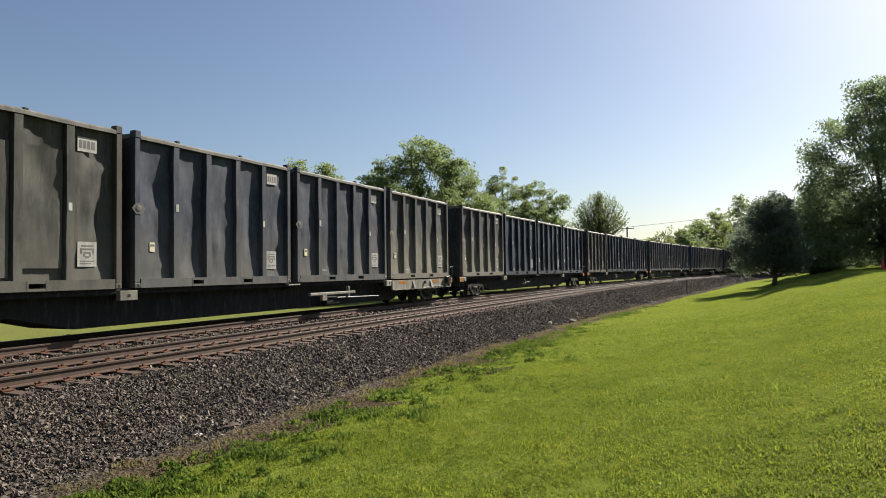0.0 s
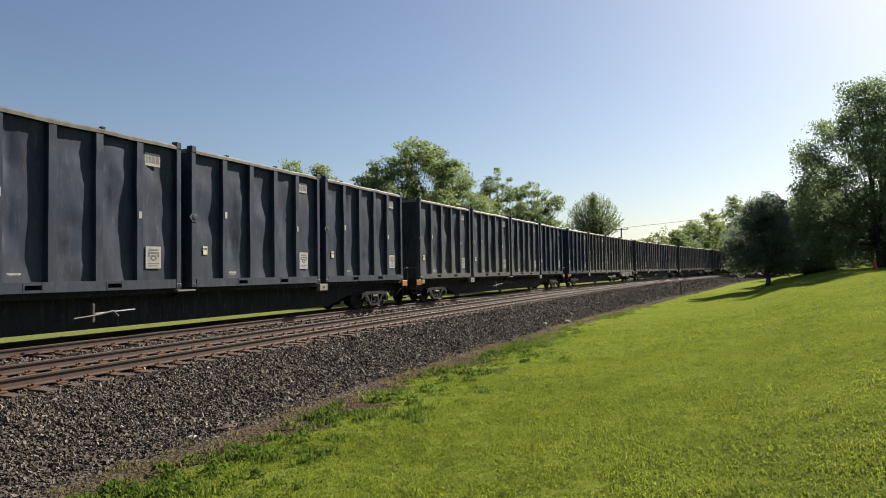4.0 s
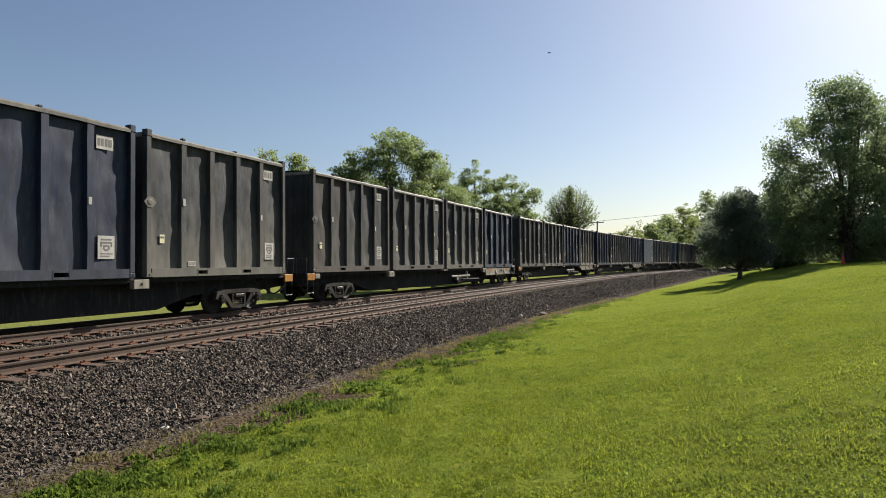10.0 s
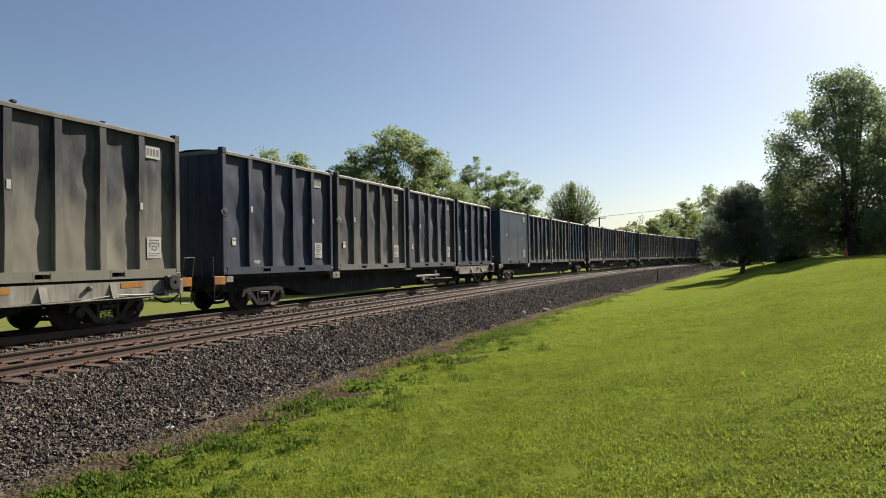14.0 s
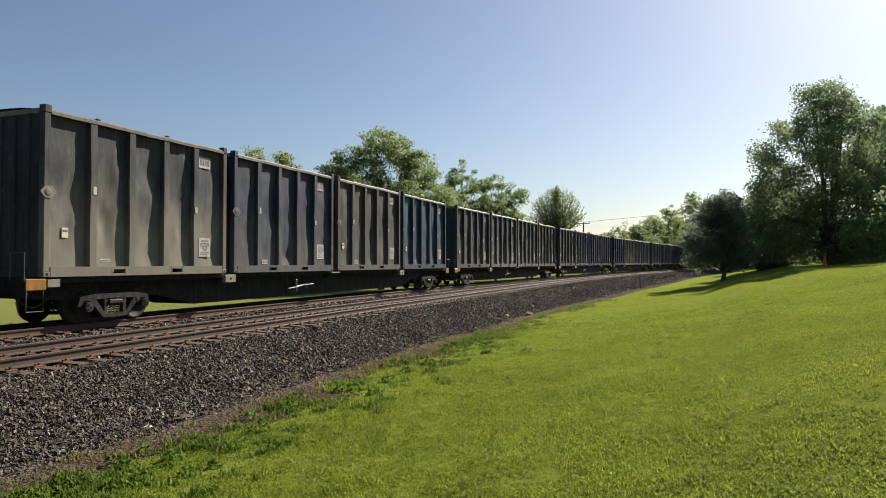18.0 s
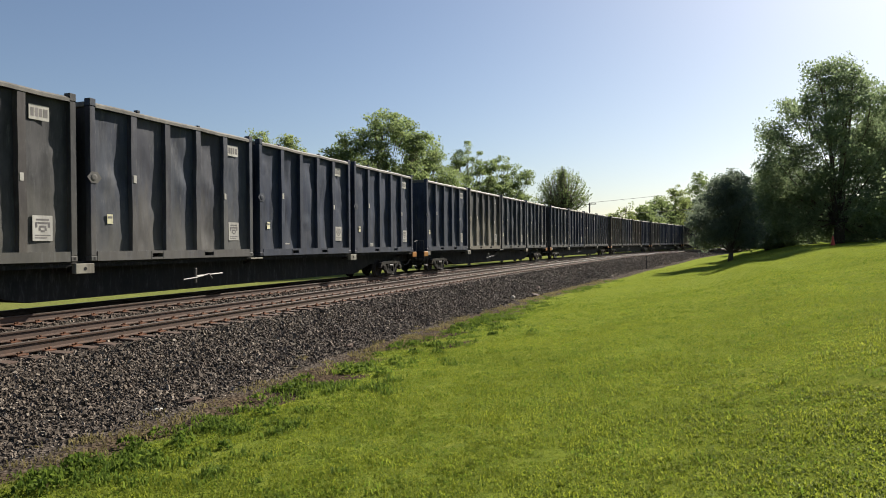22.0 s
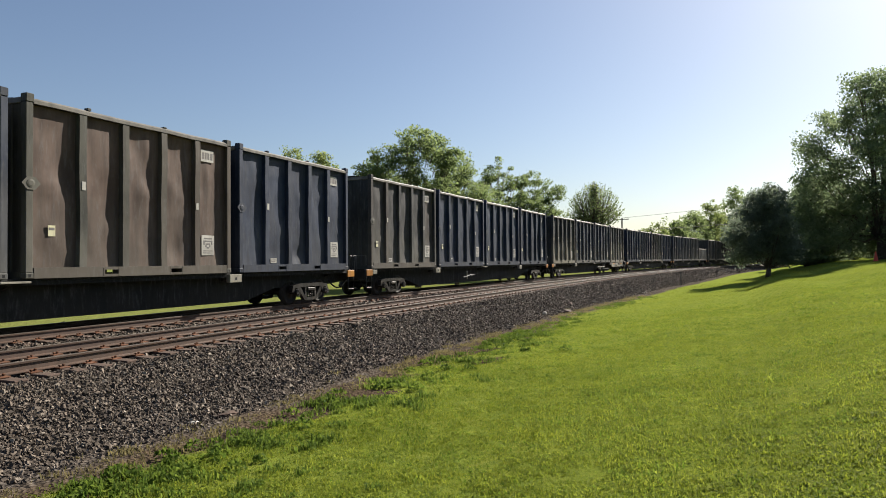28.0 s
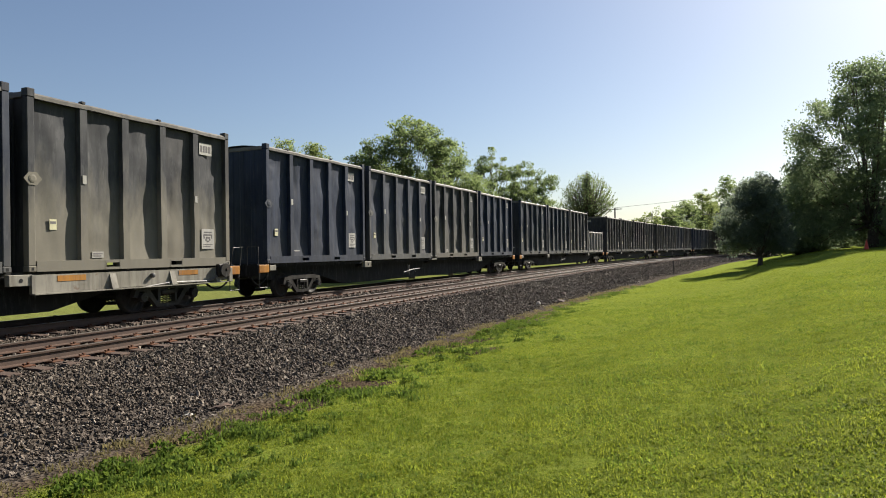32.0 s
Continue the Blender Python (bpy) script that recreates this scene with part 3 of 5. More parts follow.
def dented(x0, x1, z0, z1, y, seed, nx=9, nz=20, amp=0.045):
    """A sheet pinned at its edges, pressed in and out by rough loading."""
    bm = bmesh.new()
    g = []
    for i in range(nx + 1):
        col = []
        for j in range(nz + 1):
            u, v = i / nx, j / nz
            x, z = x0 + u * (x1 - x0), z0 + v * (z1 - z0)
            pin = min(1, 5 * min(u, 1 - u)) * min(1, 9 * min(v, 1 - v))
            d = dent(x, z, seed)
            col.append(bm.verts.new((x, y + pin * (amp * d + 0.012), z)))
        g.append(col)
    for i in range(nx):
        for j in range(nz):
            bm.faces.new((g[i][j], g[i + 1][j], g[i + 1][j + 1], g[i][j + 1]))
    return bm


def hat_rib(x, z0, z1, side, seed, wide=0.19, deep=0.125):
    """A bent-sheet stiffener, a little crooked."""
    bm = bmesh.new()
    y0, y1 = side * 1.17, side * (1.17 + deep)
    rows = []
    for k in range(9):
        z = z0 + (z1 - z0) * k / 8
        b = 0.022 * noise.noise((seed * 2.7 + x, z * 0.9, 4.4)) if 0 < k < 8 else 0
        c = 0.018 * noise.noise((seed * 1.7 + x, z * 1.1, 8.4)) if 0 < k < 8 else 0
        rows.append([bm.verts.new(p) for p in ((x - wide / 2 - 0.02 + b, y0, z), (x - wide / 2 + b, y1 - side * c, z), (x + wide / 2 + b, y1 - side * c, z), (x + wide / 2 + 0.02 + b, y0, z))])
    for a, b in zip(rows, rows[1:]):
        for i in range(3):
            bm.faces.new((a[i], a[i + 1], b[i + 1], b[i]))
    bmesh.ops.recalc_face_normals(bm, faces=bm.faces[:])
    if sum(f.normal.y for f in bm.faces) * side < 0:
        bmesh.ops.reverse_faces(bm, faces=bm.faces[:])
    return bm


def pocket_rail(side):
    """Bottom side rail with two fork pockets through it."""
    y0, y1 = sorted((side * 1.10, side * 1.305))
    bm = box(-LEN / 2 + 0.19, LEN / 2 - 0.19, y0, y1, 0.0, 0.06)
    box(-LEN / 2 + 0.19, LEN / 2 - 0.19, y0, y1, 0.165, 0.235, 0, bm)
    cuts = [-LEN / 2 + 0.19, -1.22, -0.84, 0.84, 1.22, LEN / 2 - 0.19]
    for a, b in ((0, 1), (2, 3), (4, 5)):
        box(cuts[a], cuts[b], y0, y1, 0.06, 0.165, 0, bm)
    for c in (-1.03, 1.03):
        for e in (-0.215, 0.215):
            box(c + e - 0.012, c + e + 0.012, side * 1.306 - 0.004, side * 1.306 + 0.004, 0.02, 0.22, 0, bm)
    return bm


def placard(w, h, bars, parent, x, y, z, facing, mat=None, name="placard"):
    """A thin plate with its markings as plain bars."""
    m = pose(x, y, z) @ (pose(0, 0, 0, 0, 0, 0) if facing == "side" else pose(0, 0, 0, 0, 0, -90))
    p = part(name, box(-w / 2, w / 2, -0.006, 0.0, -h / 2, h / 2), mat or M_WHITE, parent, at=m)
    if bars:
        bm = bmesh.new()
        for a, b, c, d in bars:
            box(a * w, b * w, -0.0085, -0.0063, c * h, d * h, 0, bm)
        part("marking", bm, M_MARK, p)
    return p


CREST = [(-0.32, 0.32, 0.30, 0.37), (-0.36, -0.26, 0.02, 0.24), (0.26, 0.36, 0.02, 0.24), (-0.24, 0.24, 0.16, 0.24), (-0.18, 0.18, 0.02, 0.10), (-0.2, -0.1, -0.1, 0.02), (0.1, 0.2, -0.1, 0.02), (-0.1, 0.1, -0.16, -0.08), (-0.38, 0.38, -0.30, -0.26), (-0.38, 0.2, -0.40, -0.36)]
DIGITS = [(-0.42, -0.26, -0.28, 0.28), (-0.2, -0.06, -0.28, 0.28), (0.0, 0.16, -0.28, 0.28), (0.22, 0.42, -0.28, 0.28)]


def container(seed, high=HIGH, plain=False, amp=0.045):
    """Ribbed waste container, its base centre at the origin, the lawn side at -y."""
    rng = random.Random(100 + seed)
    box_ob = thing("waste_container", "", "container")
    P = PAINT["g"]
    e = LEN / 2
    posts = [-e, e]
    step = (LEN - 0.32) / BAYS
    xs = [-e + 0.16 + step * i for i in range(BAYS + 1)]
    for side in (-1, 1):
        if plain:
            for a, b in ((-e + 0.16, -1.0), (-1.0, 1.0), (1.0, e - 0.16)):
                part("side_sheet", dented(a + 0.006, b - 0.006, 0.2, high - 0.14, side * 1.285, seed + a, 8, 12, 0.012), P, box_ob, smooth=True)
        elif side < 0:
            for i in range(BAYS):
                part("side_panel", dented(xs[i], xs[i + 1], 0.235, high - 0.14, -1.172, seed * 11 + i, amp=amp), P, box_ob, smooth=True)
                if amp > 0.08 and i in (2, 3):
                    part("patch_plate", dented(xs[i] + 0.14, xs[i + 1] - 0.16, 0.3 + 0.2 * (i - 2), high - 0.75, -1.235, seed + 40 + i, 6, 10, 0.05), P, box_ob, "welded patch plate", smooth=True)
        else:
            bm = dented(xs[0], xs[BAYS], 0.235, high - 0.14, 1.172, seed * 11 + 50, 20, 8)
            bmesh.ops.reverse_faces(bm, faces=bm.faces[:])
            part("side_panel", bm, P, box_ob, smooth=True)
        for i in range(1, BAYS):
            if not plain:
                part("rib", hat_rib(xs[i] + rng.uniform(-0.015, 0.015), 0.235, high - 0.14, side, seed + i), P, box_ob)
        part("bottom_rail", pocket_rail(side), P, box_ob)
        sag = [rng.uniform(-0.012, 0.012) for _ in range(9)]
        bm = bmesh.new()
        rows = []
        for k in range(9):
            x = -e + 0.17 + (LEN - 0.34) * k / 8
            d = sag[k] if 0 < k < 8 else 0
            rows.append([bm.verts.new((x, side * y, z + d)) for y, z in ((1.10, high - 0.14), (1.308, high - 0.14), (1.308, high - 0.062), (1.268, high - 0.02), (1.10, high - 0.02))])
        for a, b in zip(rows, rows[1:]):
            for i in range(5):
                bm.faces.new((a[i], a[(i + 1) % 5], b[(i + 1) % 5], b[i]))
        bmesh.ops.recalc_face_normals(bm, faces=bm.faces[:])
        me = mesh_of("top_rail", bm, P)
        me.materials.append(M_RAILTOP)
        me.polygons.foreach_set("material_index", np.array([1 if i in (1, 2, 3) else 0 for _ in range(8) for i in range(5)], np.int32))
        part("top_rail", me, None, box_ob)
        for sx in posts:
            d = 1 if sx < 0 else -1
            a, b = sorted((sx, sx + d * 0.165))
            y0, y1 = sorted((side * 1.13, side * 1.302))
            part("corner_post", box(a, b, y0, y1, 0.13, high - 0.12, 0.012), P, box_ob)
            for z0, z1 in ((0.0, 0.128), (high - 0.118, high + 0.07)):
                a2, b2 = sorted((sx - d * 0.004, sx + d * 0.18))
                bm = box(a2, b2, min(side * 1.12, side * 1.311), max(side * 1.12, side * 1.311), z0, z1, 0.014)
                c = part("corner_casting", bm, P, box_ob)
                if side < 0 and z0 == 0:
                    part("lock_hole", box((a2 + b2) / 2 - 0.03, (a2 + b2) / 2 + 0.03, side * 1.309 - 0.0035, side * 1.309 + 0.0035, z0 + 0.03, z1 - 0.03), M_SILL, c)
    for d in (-1, 1):
        fold = [(0.02, -1.125)]
        for q in (-0.72, -0.26, 0.20, 0.66):
            fold += [(0.02, q - 0.10), (0.045, q - 0.07), (0.045, q + 0.07), (0.02, q + 0.10)]
        fold += [(0.02, 1.125), (-0.02, 1.125), (-0.02, -1.125)]
        bm = bmesh.new()
        lo, hi = [[bm.verts.new((d * (e - 0.06 + a), q, z)) for a, q in fold] for z in (0.14, high - 0.13)]
        for k in range(len(fold)):
            bm.faces.new((lo[k], lo[(k + 1) % len(fold)], hi[(k + 1) % len(fold)], hi[k]))
        bm.faces.new(lo)
        bm.faces.new(hi)
        bmesh.ops.recalc_face_normals(bm, faces=bm.faces[:])
        part("end_wall", bm, P, box_ob)
        a, b = sorted((d * (e - 0.1), d * (e + 0.002)))
        part("end_sill", box(a, b, -1.115, 1.115, 0.0, 0.14), P, box_ob)
        part("end_header", box(a, b, -1.115, 1.115, high - 0.13, high - 0.005, 0.01), M_RAILTOP, box_ob)
    bm = bmesh.new()
    prev = None
    for k in range(13):
        x = -e + 0.1 + (LEN - 0.2) * k / 12
        row = [bm.verts.new((x, y, high - 0.03 + 0.12 * (1 - (y / 1.1) ** 2) + 0.02 * noise.noise((x * 2, y * 3, seed)))) for y in (-1.095, -0.7, -0.25, 0.25, 0.7, 1.095)]
        if prev:
            for i in range(5):
                bm.faces.new((prev[i], row[i], row[i + 1], prev[i + 1]))
        prev = row
    bmesh.ops.recalc_face_normals(bm, faces=bm.faces[:])
    part("lid", bm, M_TARP, box_ob, "dusty grey lid sheet", smooth=True)
    for i in (1, 3):
        x = xs[i] + rng.uniform(-0.2, 0.2)
        part("lid_clamp", box(x - 0.05, x + 0.05, -1.29, -1.17, high - 0.018, high + rng.uniform(0.015, 0.045), 0.006), P, box_ob)
    if high < 3:
        return box_ob
    # latch on the leading corner post
    bm = extrude_y([(-0.2, 0), (-0.08, 0.14), (0.1, 0.14), (0.22, 0.0), (0.1, -0.14), (-0.08, -0.14)], -1.318, -1.303)
    lathe_y([(0.09, -1.318), (0.09, -1.326), (0.05, -1.334)], 10, bm)
    part("lock_knob", bm, P, box_ob, at=pose(-e + 0.10, 0, 2.02 + rng.uniform(-0.05, 0.05)))
    # signs lie on the sheet, or on a rib
    y = -1.298

    def sheet(x, z):
        if plain:
            return -1.30
        return -1.172 + amp * dent(x, z, seed * 11 + min(BAYS - 1, int((x - xs[0]) / step))) - 0.004

    def sign(w, h, bars, x, z, mat=None, name="placard"):
        placard(w, h, bars, box_ob, x, sheet(x, z) - 0.003 if w < 0.25 else min(sheet(x - w / 3, z), sheet(x + w / 3, z), sheet(x, z + h / 3), sheet(x, z - h / 3)), z, "side", mat, name)

    sign(0.50, 0.58, CREST, xs[4] + 0.50 + rng.uniform(-0.05, 0.06), 0.75 + rng.uniform(-0.05, 0.08))
    sign(0.50, 0.34, DIGITS, xs[4] + 0.50, high - 0.52, name="number_plate")
    placard(0.42, 0.24, DIGITS, box_ob, -e - 0.001, 0.7, high - 0.42, "end", name="number_plate")
    placard(0.10, 0.20, [], box_ob, xs[1] + 0.02, y, 2.12, "side", name="tag_plate")
    placard(0.09, 0.18, [], box_ob, xs[4] - 0.01, y, 1.9, "side", name="tag_plate")
    if seed % 4 != 2:
        sign(0.17, 0.24, [(-0.4, 0.4, 0.05, 0.3)], -e + 0.16 + 0.5, 1.05, M_YELLOW, "inspection_sticker")
    if seed % 4 != 1:
        sign(0.32, 0.15, [(-0.4, 0.4, 0.05, 0.25), (-0.4, 0.3, -0.3, -0.12)], xs[1] + 0.45, 0.36, name="data_plate")
    return box_ob


# ---------------------------------------------------------------- train: flatcars


def wheelset():
    prof = [(0.08, -1.12), (0.08, -1.06), (0.065, -0.84), (0.075, -0.83), (0.14, -0.82), (0.16, -0.80), (0.34, -0.785), (0.345, -0.815), (0.42, -0.815), (0.425, -0.71), (0.45, -0.695), (0.45, -0.675), (0.345, -0.675), (0.33, -0.70), (0.15, -0.72), (0.09, -0.66)]
    bm = lathe_y(prof + [(r, -y) for r, y in prof[::-1]], 28)
    return mesh_of("wheelset", bm, M_WHEEL, True)


def bearing_mesh():
    bm = lathe_y([(0.115, -1.20), (0.125, -1.18), (0.125, -1.08), (0.09, -1.07)], 14)
    for k in range(3):
        a = k * 2.094
        box(0.06 * math.cos(a) - 0.018, 0.06 * math.cos(a) + 0.018, -1.222, -1.20, 0.06 * math.sin(a) - 0.018, 0.06 * math.sin(a) + 0.018, 0, bm)
    return mesh_of("bearing_cap", bm, M_CAST)


def side_frame(side):
    """Cast truck side: top and bottom members with the spring window between them."""
    bm = bmesh.new()
    y0, y1 = sorted((side * 0.93, side * 1.09))
    for d in (-1, 1):
        extrude_y([(d * 0.0, 0.74), (d * 0.66, 0.74), (d * 1.06, 0.68), (d * 1.14, 0.46), (d * 1.02, 0.42), (d * 0.97, 0.58), (d * 0.81, 0.58), (d * 0.75, 0.42), (d * 0.66, 0.60), (d * 0.0, 0.62)], y0, y1, bm)
        extrude_y([(d * 0.80, 0.60), (d * 0.62, 0.62), (d * 0.32, 0.24), (d * 0.0, 0.22), (d * 0.0, 0.12), (d * 0.38, 0.14)], y0 + 0.01, y1 - 0.01, bm)
        extrude_y([(d * 0.34, 0.62), (d * 0.25, 0.62), (d * 0.25, 0.22), (d * 0.34, 0.22)], y0 + 0.015, y1 - 0.015, bm)
    box(-0.22, 0.22, y0 - 0.03, y1 + 0.03, 0.47, 0.58, 0.02, bm)
    return bm


def spring_mesh():
    bm = bmesh.new()
    for dx in (-0.12, 0.0, 0.12):
        tube([(dx + 0.045 * math.cos(k * 0.9), 0.045 * math.sin(k * 0.9), 0.23 + 0.24 * k / 28) for k in range(29)], 0.013, 5, bm)
    return mesh_of("spring_nest", bm, M_CAST, True)


SHARED = {"wheelset": wheelset(), "bearing": bearing_mesh(), "spring": spring_mesh()}


def truck(parent, x):
    tr = part("truck", box(-0.2, 0.2, -0.92, 0.92, 0.40, 0.68, 0.03), M_CAST, parent, "cast steel truck", at=pose(x, 0, 0))
    for side in (-1, 1):
        part("side_frame", side_frame(side), M_CAST, tr)
        part("spring_nest", SHARED["spring"], None, tr, at=pose(0, side * 1.01, 0))
    for dx in (-0.89, 0.89):
        part("wheelset", SHARED["wheelset"], None, tr, at=pose(dx, 0, 0.43))
        for r in (0, 180):
            part("bearing_cap", SHARED["bearing"], None, tr, at=pose(dx, 0, 0.43, 0, 0, r))
    return tr


END, HALF = 13.62, 13.27


def flatcar(kind):
    car = thing("container_flatcar", "", "flatcar")
    part("center_sill", extrude_y([(-END, 1.14), (END, 1.14), (END, 0.72), (12.4, 0.62), (9.3, 0.62), (7.8, 0.262), (-7.8, 0.262), (-9.3, 0.62), (-12.4, 0.62), (-END, 0.72)], -0.78, 0.78), M_SILL, car, "black deep-bellied center sill")
    for side in (-1, 1):
        y0, y1 = sorted((side * 1.08, side * 1.16))
        part("side_stringer", box(-END, END, y0, y1, 1.05, 1.143), M_SILL, car)
        for k in range(1, 4):
            x = -HALF - 0.19 + PITCH * k
            if k == 2:
                part("deck_flange", box(x - 0.36, x + 0.30, min(side * 1.17, side * 1.34), max(side * 1.17, side * 1.34), 1.10, 1.143, 0.006), M_LIGHT, car, "light grey deck flange")
                continue
            p = part("pedestal", box(x - 0.26, x + 0.26, min(side * 1.18, side * 1.33), max(side * 1.18, side * 1.33), 0.90, 1.143, 0.01), M_LIGHT, car, "light grey container pedestal")
            if side < 0:
                part("pedestal_hole", lathe_y([(0.045, side * 1.331), (0.045, side * 1.336)], 10), M_SILL, p, at=pose(x, 0, 1.02))
    part("deck", box(-END, END, -1.175, 1.175, 1.145, 1.194), M_SILL, car)
    for x in (-12.4, -6.73, 0, 6.73, 12.4):
        for side in (-1, 1):
            part("cross_bearer", extrude_x([(side * 0.785, 1.144), (side * 1.17, 1.144), (side * 1.17, 1.07), (side * 0.785, 0.92)], x - 0.05, x + 0.05), M_SILL, car)
    for d in (-1, 1):
        a, b = sorted((d * END, d * (END + 0.10)))
        part("end_beam", box(a, b, -1.3, 1.3, 0.78, 1.17, 0.015), M_SILL, car)
        c = part("coupler", tube([(d * (END + 0.09), 0, 0.85), (d * (END + 0.36), 0, 0.85)], 0.09, 8), M_CAST, car)
        a, b = sorted((d * (END + 0.34), d * (END + 0.53)))
        part("knuckle", box(a, b, -0.16, 0.14, 0.70, 1.0, 0.03), M_CAST, c)
        for side in (-1, 1):
            y0, y1 = sorted((side * 1.262, side * 1.325))
            a, b = sorted((d * (END - 0.42), d * (END + 0.08)))
            part("end_reflector", box(a, b, y0, y1, 0.90, 1.16, 0.012), M_ORANGE, car, "orange painted end bracket")
            # stirrup step and grab iron
            yy = side * 1.30
            a, b = d * (END - 0.36), d * (END + 0.06)
            part("step", tube([(a, yy, 0.9), (a, yy, 0.42), (b, yy, 0.42), (b, yy, 0.9)], 0.016, 6), M_PIPE, car)
            if d > 0:
                part("grab_iron", tube([(a + 0.06, yy, 1.16), (a + 0.16, yy, 1.72), (b + 0.14, yy, 1.74), (b + 0.04, yy, 1.16)], 0.019, 6), M_PIPE, car)
            else:
                part("grab_iron", tube([(d * (END + 0.1), yy, 1.12), (d * (END + 0.1), yy, 1.75), (d * (END + 0.1), yy - side * 0.45, 1.75), (d * (END + 0.1), yy - side * 0.45, 1.12)], 0.015, 6), M_PIPE, car)
        hose = [(d * (END + 0.1 - 0.12 * k), -0.95 + 0.02 * k, 0.80 - 0.32 * math.sin(k / 9 * math.pi)) for k in range(10)]
        part("brake_hose", tube(hose, 0.03, 7), M_SILL, car, smooth=True)
        truck(car, d * 11.02)
    # hand lever and rods at mid-length
    part("data_panel", box(-END + 0.45, -END + 0.78, -1.325, -1.262, 0.96, 1.14, 0.01), M_LIGHT, car)
    if kind == "plain":
        lv = part("brake_lever", tube([(-2.9, -1.30, 0.66), (-1.75, -1.30, 0.70)], 0.024, 6), M_PIPE, car)
        part("lever_bracket", box(-2.98, -2.90, -1.34, -1.265, 0.46, 0.90, 0.015), M_PIPE, lv)
        part("lever_handle", tube([(-3.45, -1.32, 0.58), (-2.94, -1.34, 0.62), (-2.4, -1.33, 0.70), (-2.25, -1.33, 0.56)], 0.022, 6), M_PIPE, lv)
    if kind == "light":
        for d in (1,):
            for side in (-1, 1):
                y0, y1 = sorted((side * 1.268, side * 1.36))
                sill = part("light_sill", extrude_y([(6.95, 1.13), (END - 0.45, 1.13), (END - 0.45, 0.76), (6.95, 0.72)], y0, y1), M_LIGHT, car, "light grey side sill with gussets and orange reflectors")
                part("sill_flange", box(6.95, END - 0.6, min(side * 1.30, side * 1.46), max(side * 1.30, side * 1.46), 0.70, 0.725), M_LIGHT, sill)
                for x in (9.0, 10.9, 12.6):
                    bm = bmesh.new()
                    extrude_x([(side * 1.362, 1.10), (side * 1.47, 0.726), (side * 1.362, 0.726)], x - 0.09, x + 0.09, bm)
                    part("gusset", bm, M_LIGHT, sill)
                for x in (7.9, 11.5):
                    part("reflector", box(x - 0.36, x + 0.36, side * 1.364 - 0.004, side * 1.364 + 0.004, 0.97, 1.10), M_ORANGE, sill, "orange reflective stripe")
                part("valve", lathe_y([(0.06, side * 1.361), (0.06, side * 1.44), (0.03, side * 1.46)], 8), M_PIPE, sill, at=pose(10.2, 0, 1.0))
        gear = part("brake_gear", box(12.55, 12.95, -1.52, -1.37, 0.86, 1.24, 0.03), M_CAST, car, "dark brake winding gear")
        part("hand_wheel", lathe_y([(0.20, -1.56), (0.22, -1.58), (0.20, -1.60), (0.05, -1.60), (0.05, -1.53)], 16), M_CAST, gear, at=pose(12.75, 0, 1.06))
        part("chain_arm", tube([(12.6, -1.45, 0.9), (12.2, -1.42, 0.76), (10.9, -1.40, 0.80), (9.6, -1.40, 0.68)], 0.02, 6), M_PIPE, gear)
        part("gear_bracket", box(13.05, 13.2, -1.46, -1.37, 0.70, 1.12, 0.01), M_LIGHT, gear)
        rack = part("pipe_rack", box(0.8, 3.8, -1.40, -1.30, 0.70, 0.80, 0.015), M_LIGHT, car, "light grey pipe rack")
        part("rack_post", box(1.55, 1.85, -1.39, -1.27, 0.50, 0.70, 0.01), M_LIGHT, rack)
        part("rack_post", box(3.3, 3.4, -1.39, -1.27, 0.60, 0.98, 0.01), M_LIGHT, rack)
        part("air_tank", tube([(2.0, -1.1, 0.45), (2.9, -1.1, 0.45)], 0.18, 12), M_SILL, rack)
        part("brake_rod", tube([(2.6, -1.33, 0.58), (5.8, -1.3, 0.52)], 0.025, 6), M_PIPE, rack)
    return car


# colours of the four containers of each car, from the one that leads
CONSIST = "onnd dbbb obbb nnnb bggg ngbg kkgb kgbd bgnb tngt dnot kggk knbb bdnn nbnn rnrb kbbb dnnd bngb nngw kkkg kknk bnkk nkkb kbnk nkbk".split()
FIRST_CAR = -1
LIGHT_CARS = (-1, 3, 5, 6, 7, 16)
WORDS = {"d": "dust-caked grey", "g": "weathered grey", "k": "charcoal grey", "b": "dark navy blue", "r": "faded rusty brown", "o": "dull dark olive", "t": "deep teal blue", "w": "low pale grey", "n": "dusty navy-grey"}


def recolour(ob, mat, old):
    for o in ob.children_recursive:
        if o.type == "MESH" and o.data.materials and o.data.materials[0] == old:
            o.material_slots[0].link = "OBJECT"
            o.material_slots[0].material = mat


def car_pose(s):
    a, b = plan(s - 10.64, TRAIN_W), plan(s + 10.64, TRAIN_W)
    return pose((a[0] + b[0]) / 2, (a[1] + b[1]) / 2, 0, 0, 0, math.degrees(math.atan2(b[1] - a[1], b[0] - a[0])))


LAG = [(0.0, 0.15), (12.0, 0.16), (18.0, 0.12), (24.0, 0.14), (28.0, -0.24), (32.0, -0.38)]


def car_s(n, t):
    """Place of the middle of car n along the track; LAG holds small changes of pace."""
    late = float(np.interp(t, [a for a, _ in LAG], [b for _, b in LAG]))
    return 33.46 + late + HALF + 28.33 * n - 15.2814 * t - 0.0077 * t * t


proto = [container(k) for k in range(6)]
proto_plain, proto_low = container(6, plain=True), container(7, high=2.1)
proto_battered = container(8, amp=0.082)
proto_car = {k: flatcar(k) for k in ("plain", "light")}
TRAIN = []
used = set()


def take(ob, m):
    """The first use takes the built thing itself, later ones a copy."""
    if ob in used:
        return copy_thing(ob, m)
    used.add(ob)
    ob.matrix_basis = m
    return ob


